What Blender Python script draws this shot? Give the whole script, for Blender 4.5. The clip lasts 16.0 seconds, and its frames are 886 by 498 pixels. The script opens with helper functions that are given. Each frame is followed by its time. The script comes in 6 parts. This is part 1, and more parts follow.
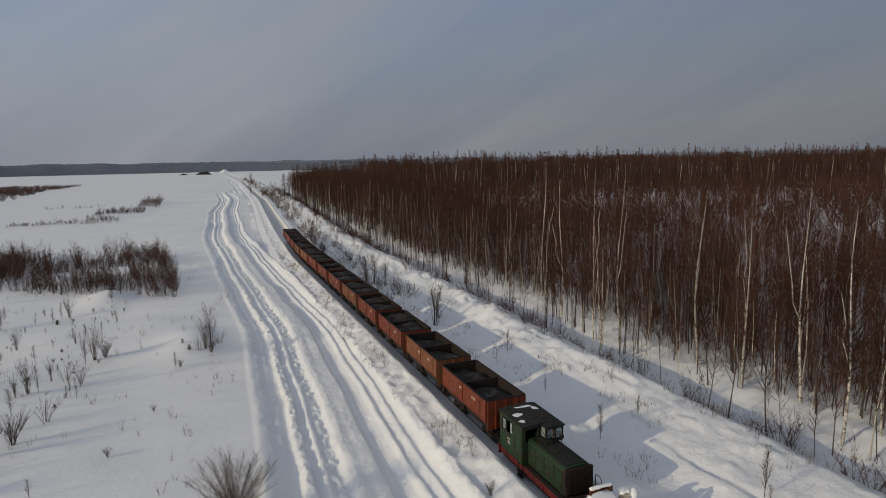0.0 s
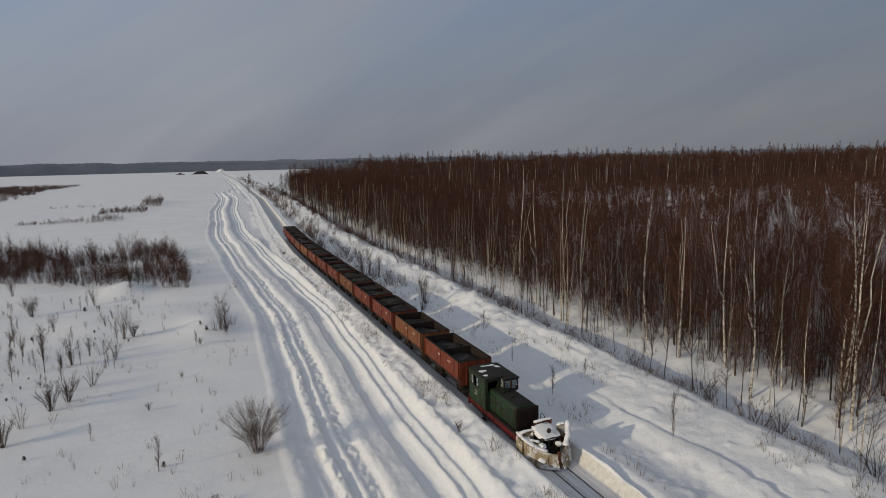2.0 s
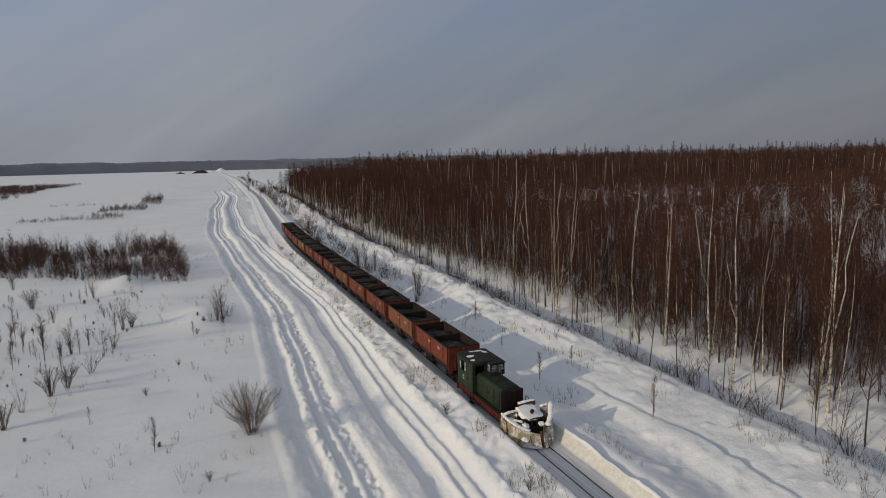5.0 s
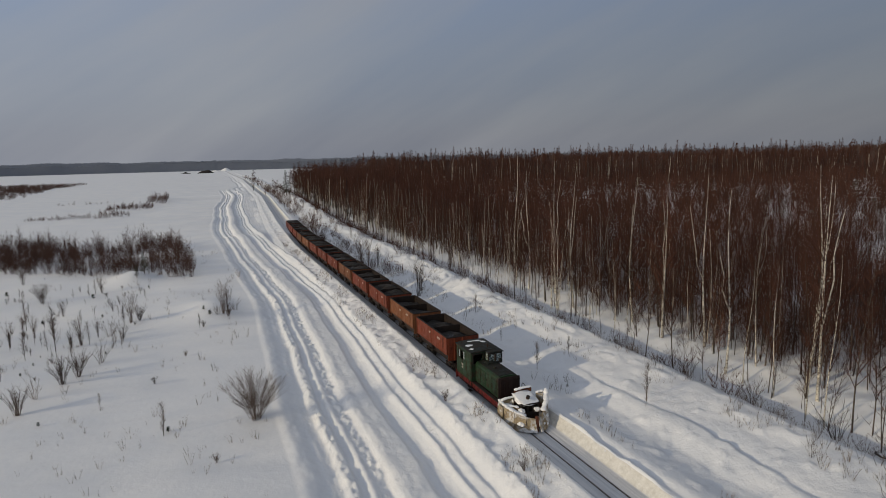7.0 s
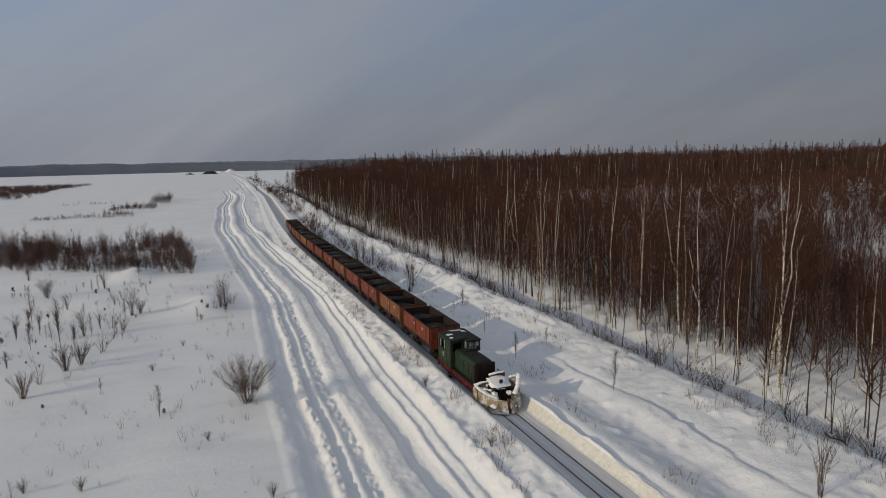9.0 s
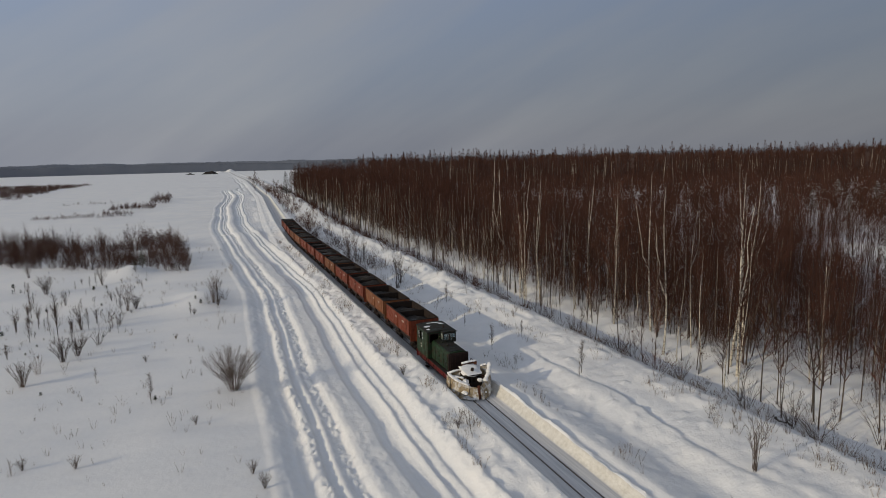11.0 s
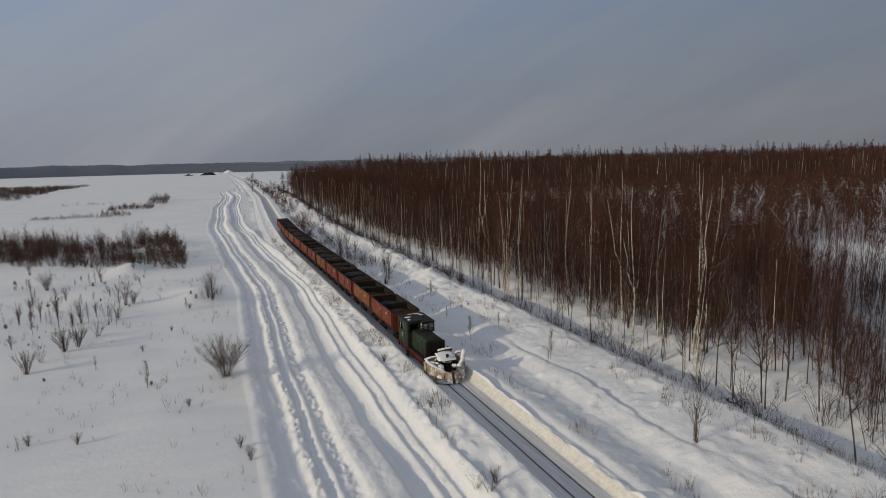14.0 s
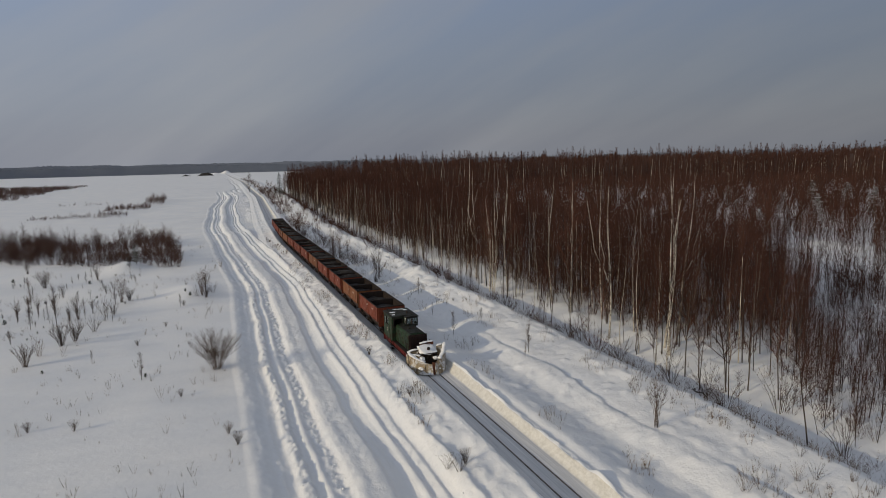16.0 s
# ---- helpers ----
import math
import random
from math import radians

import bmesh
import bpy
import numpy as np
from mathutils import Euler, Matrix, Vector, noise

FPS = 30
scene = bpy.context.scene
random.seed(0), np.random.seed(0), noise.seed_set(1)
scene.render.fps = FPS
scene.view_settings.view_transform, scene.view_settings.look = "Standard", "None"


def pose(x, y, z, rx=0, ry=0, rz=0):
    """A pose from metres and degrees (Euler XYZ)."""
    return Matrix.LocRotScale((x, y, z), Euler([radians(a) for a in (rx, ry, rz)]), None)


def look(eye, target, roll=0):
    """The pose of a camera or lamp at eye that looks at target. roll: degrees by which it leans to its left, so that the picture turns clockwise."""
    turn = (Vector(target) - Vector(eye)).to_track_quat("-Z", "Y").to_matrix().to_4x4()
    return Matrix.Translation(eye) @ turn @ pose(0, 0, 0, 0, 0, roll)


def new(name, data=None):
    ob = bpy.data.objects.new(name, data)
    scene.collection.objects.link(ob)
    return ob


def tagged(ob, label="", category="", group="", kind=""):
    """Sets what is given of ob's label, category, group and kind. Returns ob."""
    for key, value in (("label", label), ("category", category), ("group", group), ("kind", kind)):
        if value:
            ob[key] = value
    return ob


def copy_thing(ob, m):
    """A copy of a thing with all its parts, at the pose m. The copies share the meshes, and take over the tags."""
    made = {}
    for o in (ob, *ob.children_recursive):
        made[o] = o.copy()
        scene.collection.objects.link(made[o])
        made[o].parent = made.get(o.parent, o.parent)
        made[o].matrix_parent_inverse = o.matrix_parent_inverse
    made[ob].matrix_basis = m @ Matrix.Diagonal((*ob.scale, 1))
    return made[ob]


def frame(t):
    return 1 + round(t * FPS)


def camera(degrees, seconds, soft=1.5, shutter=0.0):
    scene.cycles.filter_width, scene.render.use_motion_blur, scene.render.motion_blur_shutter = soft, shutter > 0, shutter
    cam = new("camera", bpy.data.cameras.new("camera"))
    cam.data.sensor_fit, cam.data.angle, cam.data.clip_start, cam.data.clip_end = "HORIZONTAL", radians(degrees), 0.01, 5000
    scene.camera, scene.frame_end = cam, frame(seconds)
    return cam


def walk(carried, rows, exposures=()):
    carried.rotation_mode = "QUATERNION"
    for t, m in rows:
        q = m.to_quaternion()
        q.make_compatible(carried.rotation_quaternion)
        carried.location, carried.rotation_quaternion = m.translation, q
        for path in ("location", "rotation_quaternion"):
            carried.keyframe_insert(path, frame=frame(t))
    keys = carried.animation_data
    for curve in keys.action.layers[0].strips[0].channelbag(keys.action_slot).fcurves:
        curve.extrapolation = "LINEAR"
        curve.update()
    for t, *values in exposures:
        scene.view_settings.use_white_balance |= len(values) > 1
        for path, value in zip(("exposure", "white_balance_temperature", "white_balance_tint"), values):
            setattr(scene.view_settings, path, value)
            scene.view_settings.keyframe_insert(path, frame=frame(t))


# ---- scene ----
cam = camera(73.3, 16.0, soft=0.9)
METRES, EYE, TILT, LEAN, TURN = 20.0, 14.8, -8.4, 1.1, -22.0
ROWS = [
    (0.0, 0.0, 0.0, 0.0, 0.0, 0.0, -0.0),
    (0.5, 0.0146, -0.0861, -0.007, -0.03, -0.03, 0.02),
    (1.0, 0.0273, -0.1771, -0.0172, -0.18, 0.01, 0.04),
    (1.5, 0.0385, -0.2723, -0.0257, -0.31, -0.02, 0.09),
    (2.0, 0.0499, -0.3444, -0.0291, -0.36, -0.11, 0.16),
    (2.5, 0.0641, -0.3643, -0.0305, -0.34, -0.16, 0.2),
    (3.0, 0.0759, -0.3692, -0.0377, -0.23, -0.17, 0.2),
    (3.5, 0.082, -0.3727, -0.0438, -0.19, -0.19, 0.21),
    (4.0, 0.0849, -0.3796, -0.0495, -0.31, -0.19, 0.22),
    (6.5, 0.0928, -0.4256, -0.0799, -0.21, -0.2, 0.3),
    (7.0, 0.1012, -0.4444, -0.0856, 0.12, -0.2, 0.22),
    (7.5, 0.1144, -0.4679, -0.0919, 0.38, -0.17, 0.18),
    (8.0, 0.1314, -0.4937, -0.0984, 0.48, -0.14, 0.16),
    (8.5, 0.1523, -0.5207, -0.1045, 0.5, -0.12, 0.13),
    (9.0, 0.1733, -0.548, -0.1089, 0.48, -0.08, 0.11),
    (11.5, 0.2686, -0.6744, -0.1248, 0.53, -0.08, 0.15),
    (12.0, 0.2833, -0.697, -0.1298, 0.52, -0.06, 0.15),
    (12.5, 0.2964, -0.7196, -0.1339, 0.52, -0.03, 0.17),
    (13.0, 0.3073, -0.7408, -0.1375, 0.51, -0.01, 0.18),
    (13.5, 0.3165, -0.7609, -0.1404, 0.44, 0.0, 0.19),
    (14.0, 0.3239, -0.7798, -0.1426, 0.41, 0.0, 0.2),
    (14.5, 0.3343, -0.799, -0.1445, 0.14, 0.0, 0.24),
    (15.0, 0.3461, -0.8208, -0.1473, 0.09, 0.03, 0.24),
    (15.5, 0.3632, -0.8432, -0.1504, 0.11, 0.04, 0.21),
    (16.0, 0.3803, -0.8697, -0.1535, 0.21, 0.06, 0.19),
]
walk(cam, [(t, pose(-13.66, -0.57, EYE, TILT, LEAN, TURN) @ pose(METRES * x, METRES * y, METRES * z, 90 + pitch, roll, yaw)) for t, x, y, z, yaw, pitch, roll in ROWS])

# ---- world and light ----
SUN_AZ, SUN_EL = 8.0, 16.5          # the way the light travels over the ground, and the sun's height
d = Vector((math.cos(radians(SUN_AZ)) * math.cos(radians(SUN_EL)), math.sin(radians(SUN_AZ)) * math.cos(radians(SUN_EL)), -math.sin(radians(SUN_EL))))
sun_data = bpy.data.lights.new("sun", "SUN")
sun_data.energy, sun_data.angle, sun_data.color = 1.80, radians(0.6), (1.0, 0.835, 0.575)
sun = new("sun", sun_data)
sun.matrix_world = look((-200, -30, 60), Vector((-200, -30, 60)) + d)

world = bpy.data.worlds.new("winter_sky")
scene.world = world
world.use_nodes = True
wn, wl = world.node_tree.nodes, world.node_tree.links
wn.clear()


def wnode(kind):
    return wn.new(kind)


def wmix(blend="MIX"):
    n = wn.new("ShaderNodeMix")
    n.data_type, n.blend_type = "RGBA", blend
    return n


w_out = wnode("ShaderNodeOutputWorld")
w_bg = wnode("ShaderNodeBackground")
w_sky = wnode("ShaderNodeTexSky")
w_sky.sky_type, w_sky.sun_disc, w_sky.sun_elevation, w_sky.sun_rotation = "NISHITA", False, radians(SUN_EL), radians(-90 - SUN_AZ)
w_sky.air_density, w_sky.dust_density = 1.2, 2.0
w_scale = wmix("MULTIPLY")
w_scale.inputs["Factor"].default_value = 1.0
w_scale.inputs["B"].default_value = (0.09, 0.09, 0.09, 1)
w_co = wnode("ShaderNodeTexCoord")
w_sep = wnode("ShaderNodeSeparateXYZ")
w_ramp = wnode("ShaderNodeValToRGB")          # thin winter cloud, greyer towards the horizon
e = w_ramp.color_ramp.elements
e[0].position, e[0].color = 0.0, (0.195, 0.214, 0.262, 1)
e[1].position, e[1].color = 1.0, (0.275, 0.295, 0.33, 1)
for p, c in ((0.05, (0.200, 0.222, 0.280, 1)), (0.17, (0.225, 0.262, 0.34, 1)), (0.32, (0.225, 0.29, 0.425, 1)), (0.60, (0.275, 0.30, 0.345, 1))):
    k = e.new(p)
    k.color = c
w_map = wnode("ShaderNodeMapping")
w_map.inputs["Scale"].default_value = (1.1, 1.1, 6.0)
w_map.inputs["Location"].default_value = (0.3, 0.0, 0.15)
w_noise = wnode("ShaderNodeTexNoise")
w_noise.inputs["Scale"].default_value, w_noise.inputs["Detail"].default_value, w_noise.inputs["Roughness"].default_value = 1.3, 4.0, 0.5
w_cr = wnode("ShaderNodeValToRGB")
w_cr.color_ramp.elements[0].position, w_cr.color_ramp.elements[0].color = 0.38, (0, 0, 0, 1)
w_cr.color_ramp.elements[1].position, w_cr.color_ramp.elements[1].color = 0.68, (0.8, 0.8, 0.8, 1)
w_cloud = wmix()
w_cloud.inputs["B"].default_value = (0.300, 0.314, 0.352, 1)
w_mix = wmix()
w_mix.inputs["Factor"].default_value = 0.9
wl.new(w_co.outputs["Generated"], w_sep.inputs[0])
wl.new(w_sep.outputs["Z"], w_ramp.inputs[0])
w_turn = wnode("ShaderNodeMapping")           # the streaks climb towards the east
w_turn.inputs["Rotation"].default_value = (0.0, 0.55, 0.0)
wl.new(w_co.outputs["Generated"], w_turn.inputs[0])
wl.new(w_turn.outputs[0], w_map.inputs[0])
wl.new(w_map.outputs[0], w_noise.inputs["Vector"])
wl.new(w_noise.outputs["Fac"], w_cr.inputs[0])
wl.new(w_cr.outputs[0], w_cloud.inputs["Factor"])
wl.new(w_ramp.outputs[0], w_cloud.inputs["A"])
wl.new(w_sky.outputs[0], w_scale.inputs["A"])
wl.new(w_scale.outputs["Result"], w_mix.inputs["A"])
wl.new(w_cloud.outputs["Result"], w_mix.inputs["B"])
w_side = wnode("ShaderNodeMapRange")          # brighter towards the sun's side
for key, value in (("From Min", -1.0), ("From Max", 1.0), ("To Min", 1.42), ("To Max", 0.66)):
    w_side.inputs[key].default_value = value
w_tone = wmix("MULTIPLY")
w_tone.inputs["Factor"].default_value = 1.0
wl.new(w_sep.outputs["X"], w_side.inputs["Value"])
wl.new(w_mix.outputs["Result"], w_tone.inputs["A"])
wl.new(w_side.outputs["Result"], w_tone.inputs["B"])
wl.new(w_tone.outputs["Result"], w_bg.inputs[0])
wl.new(w_bg.outputs[0], w_out.inputs[0])

# ---- materials ----


class Mat:
    """A small builder of node materials."""

    def __init__(self, name, rough=0.7, metal=0.0):
        self.m = bpy.data.materials.new(name)
        self.m.use_nodes = True
        self.n, self.l = self.m.node_tree.nodes, self.m.node_tree.links
        self.b = self.n["Principled BSDF"]
        self.b.inputs["Roughness"].default_value, self.b.inputs["Metallic"].default_value = rough, metal
        self.pos = self.n.new("ShaderNodeNewGeometry").outputs["Position"]
        self.obj = self.n.new("ShaderNodeTexCoord").outputs["Object"]

    def stretch(self, src, sx, sy, sz):
        q = self.n.new("ShaderNodeMapping")
        q.inputs["Scale"].default_value = (sx, sy, sz)
        self.l.new(src, q.inputs[0])
        return q.outputs[0]

    def noise(self, src, scale, detail=4, rough=0.55):
        q = self.n.new("ShaderNodeTexNoise")
        q.inputs["Scale"].default_value, q.inputs["Detail"].default_value, q.inputs["Roughness"].default_value = scale, detail, rough
        self.l.new(src, q.inputs["Vector"])
        return q.outputs["Fac"]

    def ramp(self, fac, *stops):
        q = self.n.new("ShaderNodeValToRGB")
        el = q.color_ramp.elements
        for i, (p, c) in enumerate(stops):
            k = el[i] if i < 2 else el.new(p)
            k.position, k.color = p, (*c, 1) if len(c) == 3 else c
        self.l.new(fac, q.inputs[0])
        return q.outputs[0]

    def step(self, fac, lo, hi):
        return self.ramp(fac, (lo, (0, 0, 0)), (hi, (1, 1, 1)))

    def mix(self, fac, a, b, blend="MIX"):
        q = self.n.new("ShaderNodeMix")
        q.data_type, q.blend_type = "RGBA", blend
        for key, v in (("Factor", fac), ("A", a), ("B", b)):
            if isinstance(v, (int, float)):
                q.inputs[key].default_value = v
            elif isinstance(v, tuple):
                q.inputs[key].default_value = (*v, 1)
            else:
                self.l.new(v, q.inputs[key])
        return q.outputs["Result"]

    def vary(self, color, amount=0.25, island=False):
        """Lightens or darkens piece by piece."""
        if island:
            r = self.n.new("ShaderNodeNewGeometry").outputs["Random Per Island"]
        else:
            r = self.n.new("ShaderNodeObjectInfo").outputs["Random"]
        tone = self.ramp(r, (0.0, (1 - amount,) * 3), (1.0, (1 + amount,) * 3))
        return self.mix(1.0, color, tone, "MULTIPLY")

    def bump(self, h, strength=0.3, dist=0.02):
        q = self.n.new("ShaderNodeBump")
        q.inputs["Strength"].default_value, q.inputs["Distance"].default_value = strength, dist
        self.l.new(h, q.inputs["Height"])
        if self.b.inputs["Normal"].is_linked:
            self.l.new(self.b.inputs["Normal"].links[0].from_socket, q.inputs["Normal"])
        self.l.new(q.outputs[0], self.b.inputs["Normal"])

    def done(self, color, rough=None):
        if isinstance(color, tuple):
            self.b.inputs["Base Color"].default_value = (*color, 1)
        else:
            self.l.new(color, self.b.inputs["Base Color"])
        if rough is not None:
            self.l.new(rough, self.b.inputs["Roughness"])
        return self.m


def snow_mat(name, soft):
    """Wind-packed snow; soft = 1 smooth field, 0 broken and lumpy."""
    k = Mat(name, 0.55)
    big, fine = k.noise(k.pos, 0.15, 4), k.noise(k.pos, 3.0, 6, 0.65)
    col = k.ramp(big, (0.3, (0.79, 0.81, 0.84)), (0.7, (0.88, 0.88, 0.88)))
    col = k.mix(k.step(fine, 0.55, 0.8), col, (0.76, 0.77, 0.80))
    k.bump(k.noise(k.pos, 0.55, 3, 0.45), 0.30, 0.10)
    k.bump(k.noise(k.pos, 2.6, 5, 0.62), 0.85 - 0.55 * soft, 0.06)
    k.bump(k.noise(k.pos, 9.0, 4, 0.65), 0.95 - 0.6 * soft, 0.022)
    return k.done(col)


def trench_snow_mat():
    k = Mat("ploughed_snow", 0.6)
    lines = k.noise(k.stretch(k.pos, 9, 0.25, 9), 1.0, 4, 0.6)
    col = k.ramp(lines, (0.35, (0.50, 0.51, 0.53)), (0.65, (0.70, 0.70, 0.71)))
    col = k.mix(k.step(k.noise(k.pos, 6, 5, 0.7), 0.60, 0.75), col, (0.42, 0.40, 0.38))
    k.bump(lines, 0.25, 0.03)
    k.bump(k.noise(k.pos, 18, 4, 0.7), 0.4, 0.02)
    return k.done(col)


def cut_snow_mat():
    """The sheared wall of the cutting: packed snow yellowed by dirt and by warm sunlight put into the colour."""
    k = Mat("cut_snow", 0.6)
    n = k.noise(k.pos, 4.0, 5, 0.7)
    col = k.ramp(n, (0.35, (0.60, 0.58, 0.53)), (0.65, (0.77, 0.755, 0.715)))
    k.bump(k.noise(k.stretch(k.pos, 1, 0.4, 1), 5.0, 4, 0.6), 0.9, 0.06)
    k.bump(n, 0.5, 0.03)
    return k.done(col)


def bark_mat():
    k = Mat("birch_bark", 0.75)
    marks = k.noise(k.stretch(k.obj, 2.0, 2.0, 4.5), 1.7, 4, 0.75)
    col = k.ramp(k.noise(k.obj, 1.2, 3), (0.3, (0.50, 0.46, 0.39)), (0.7, (0.80, 0.76, 0.67)))
    col = k.mix(k.step(marks, 0.50, 0.58), col, (0.07, 0.055, 0.045))
    col = k.vary(col, 0.3)
    k.bump(marks, 0.4, 0.02)
    return k.done(col)


def grey_bark_mat():
    k = Mat("grey_bark", 0.85)
    n = k.noise(k.stretch(k.obj, 5, 5, 1.5), 2.0, 4, 0.7)
    col = k.vary(k.ramp(n, (0.35, (0.045, 0.034, 0.028)), (0.7, (0.13, 0.105, 0.085))), 0.3)
    k.bump(n, 0.4, 0.02)
    return k.done(col)


def wood_bark_mat():
    k = Mat("far_bark", 0.8)
    isl = k.n.new("ShaderNodeNewGeometry").outputs["Random Per Island"]
    pale = k.ramp(k.noise(k.pos, 0.9, 3, 0.7), (0.36, (0.12, 0.095, 0.075)), (0.60, (0.60, 0.55, 0.47)))
    return k.done(k.mix(k.step(isl, 0.76, 0.80), k.ramp(isl, (0.0, (0.026, 0.018, 0.015)), (0.68, (0.062, 0.045, 0.036))), pale))


def twig_mat(name, dark, light, island=False):
    k = Mat(name, 0.85)
    k.b.inputs["Specular IOR Level"].default_value = 0.12
    col = k.ramp(k.noise(k.pos, 0.35, 3, 0.6), (0.3, dark), (0.7, light))
    return k.done(k.vary(col, 0.35, island))


def paint_mat(name, base, worn, rust, rough=0.6, scale=3.0, amount=0.57):
    """Old paint: streaks of dirt, scuffs and rust."""
    k = Mat(name, rough)
    streak = k.noise(k.stretch(k.obj, 7, 7, 0.8), 1.2, 5, 0.65)
    patch = k.noise(k.obj, scale, 6, 0.7)
    col = k.ramp(streak, (0.3, worn), (0.7, base))
    col = k.mix(k.step(patch, amount, amount + 0.10), col, rust)
    col = k.vary(col, 0.22)
    k.b.inputs["Specular IOR Level"].default_value = 0.28
    k.bump(patch, 0.25, 0.01)
    return k.done(col, k.ramp(patch, (0.4, (rough - 0.12,) * 3), (0.65, (min(1, rough + 0.25),) * 3)))


def peat_mat():
    k = Mat("peat", 0.95)
    n = k.noise(k.pos, 7, 6, 0.75)
    col = k.ramp(n, (0.3, (0.006, 0.005, 0.005)), (0.7, (0.028, 0.022, 0.018)))
    dust = k.mix(1.0, k.step(k.noise(k.pos, 0.8, 4, 0.6), 0.60, 0.72), k.step(n, 0.42, 0.62), "MULTIPLY")
    col = k.mix(dust, col, (0.30, 0.31, 0.34))
    k.bump(n, 0.9, 0.06)
    return k.done(col)


def far_wood_mat(name, dark, light):
    k = Mat(name, 0.95)
    col = k.ramp(k.noise(k.pos, 0.03, 5, 0.7), (0.3, dark), (0.7, light))
    return k.done(k.vary(col, 0.2, True))


def glass_mat():
    k = Mat("cab_glass", 0.06)
    k.b.inputs["Transmission Weight"].default_value = 0.75
    dirt = k.noise(k.obj, 5, 4, 0.7)
    return k.done(k.ramp(dirt, (0.4, (0.55, 0.68, 0.68)), (0.75, (0.75, 0.78, 0.78))), k.ramp(dirt, (0.4, (0.05,) * 3), (0.75, (0.5,) * 3)))


def steel_mat():
    k = Mat("rail_steel", 0.42, 0.85)
    return k.done(k.ramp(k.noise(k.pos, 4, 4), (0.3, (0.10, 0.075, 0.06)), (0.7, (0.22, 0.19, 0.17))))


CUTSNOW = cut_snow_mat()
SNOW, BROKEN, TRENCH, BARK, GREYBARK, FARBARK = snow_mat("snow", 1.0), snow_mat("broken_snow", 0.0), trench_snow_mat(), bark_mat(), grey_bark_mat(), wood_bark_mat()
TWIG = twig_mat("birch_twigs", (0.040, 0.019, 0.013), (0.092, 0.042, 0.030))
TWIGW = twig_mat("wood_twigs", (0.040, 0.0185, 0.0135), (0.092, 0.042, 0.030), True)
BRUSH = twig_mat("brush_twigs", (0.050, 0.027, 0.021), (0.115, 0.066, 0.052), True)
SHRUB = twig_mat("shrub_twigs", (0.065, 0.050, 0.044), (0.15, 0.118, 0.10))
NEEDLE = twig_mat("needles", (0.012, 0.022, 0.012), (0.04, 0.06, 0.03))


def dusted_mat():
    """Dark needles with snow lying on the boughs."""
    k = Mat("snowy_needles", 0.8)
    col = k.ramp(k.noise(k.pos, 1.1, 4, 0.7), (0.44, (0.020, 0.032, 0.020)), (0.60, (0.62, 0.64, 0.68)))
    return k.done(k.vary(col, 0.25, True))


DUSTED = dusted_mat()
GRASS = twig_mat("dry_stalks", (0.075, 0.055, 0.04), (0.19, 0.14, 0.10), True)
ORANGE = paint_mat("wagon_red_paint", (0.170, 0.036, 0.014), (0.100, 0.023, 0.011), (0.045, 0.017, 0.011), 0.65, 2.0)
OCHRE = paint_mat("wagon_faded_paint", (0.18, 0.070, 0.026), (0.115, 0.042, 0.019), (0.065, 0.03, 0.018), 0.7, 2.0)
INNER = paint_mat("wagon_inside", (0.026, 0.017, 0.014), (0.016, 0.012, 0.011), (0.010, 0.009, 0.008), 0.9, 2.5)
IRON = paint_mat("black_iron", (0.022, 0.019, 0.018), (0.035, 0.025, 0.02), (0.07, 0.035, 0.022), 0.75, 4.0)
GREEN = paint_mat("loco_green_paint", (0.016, 0.044, 0.018), (0.007, 0.015, 0.008), (0.026, 0.018, 0.011), 0.55, 2.6, 0.50)
GREENTOP = paint_mat("loco_roof_paint", (0.013, 0.019, 0.012), (0.011, 0.010, 0.009), (0.040, 0.030, 0.024), 0.7, 2.6, 0.50)
PALEGREEN = paint_mat("pale_green_paint", (0.16, 0.27, 0.22), (0.10, 0.17, 0.14), (0.06, 0.06, 0.045), 0.5, 3.0)
RED = paint_mat("frame_red_paint", (0.17, 0.016, 0.016), (0.07, 0.012, 0.011), (0.03, 0.016, 0.013), 0.6, 3.0, 0.52)
MAROON = paint_mat("radiator_rust", (0.026, 0.012, 0.010), (0.014, 0.009, 0.008), (0.036, 0.019, 0.013), 0.8, 3.0)


def caked_mat():
    """Old tan paint with rust, half covered by stuck snow."""
    k = Mat("snow_caked_paint", 0.75)
    patch, big = k.noise(k.obj, 4.5, 6, 0.7), k.noise(k.obj, 1.7, 5, 0.6)
    col = k.ramp(k.noise(k.obj, 3, 5, 0.7), (0.35, (0.15, 0.11, 0.066)), (0.65, (0.40, 0.32, 0.20)))
    col = k.mix(k.step(patch, 0.54, 0.64), col, (0.075, 0.036, 0.02))
    col = k.mix(k.step(k.mix(0.45, big, patch), 0.49, 0.56), col, (0.60, 0.595, 0.59))
    k.bump(big, 0.8, 0.08)
    k.bump(patch, 0.4, 0.02)
    return k.done(col)


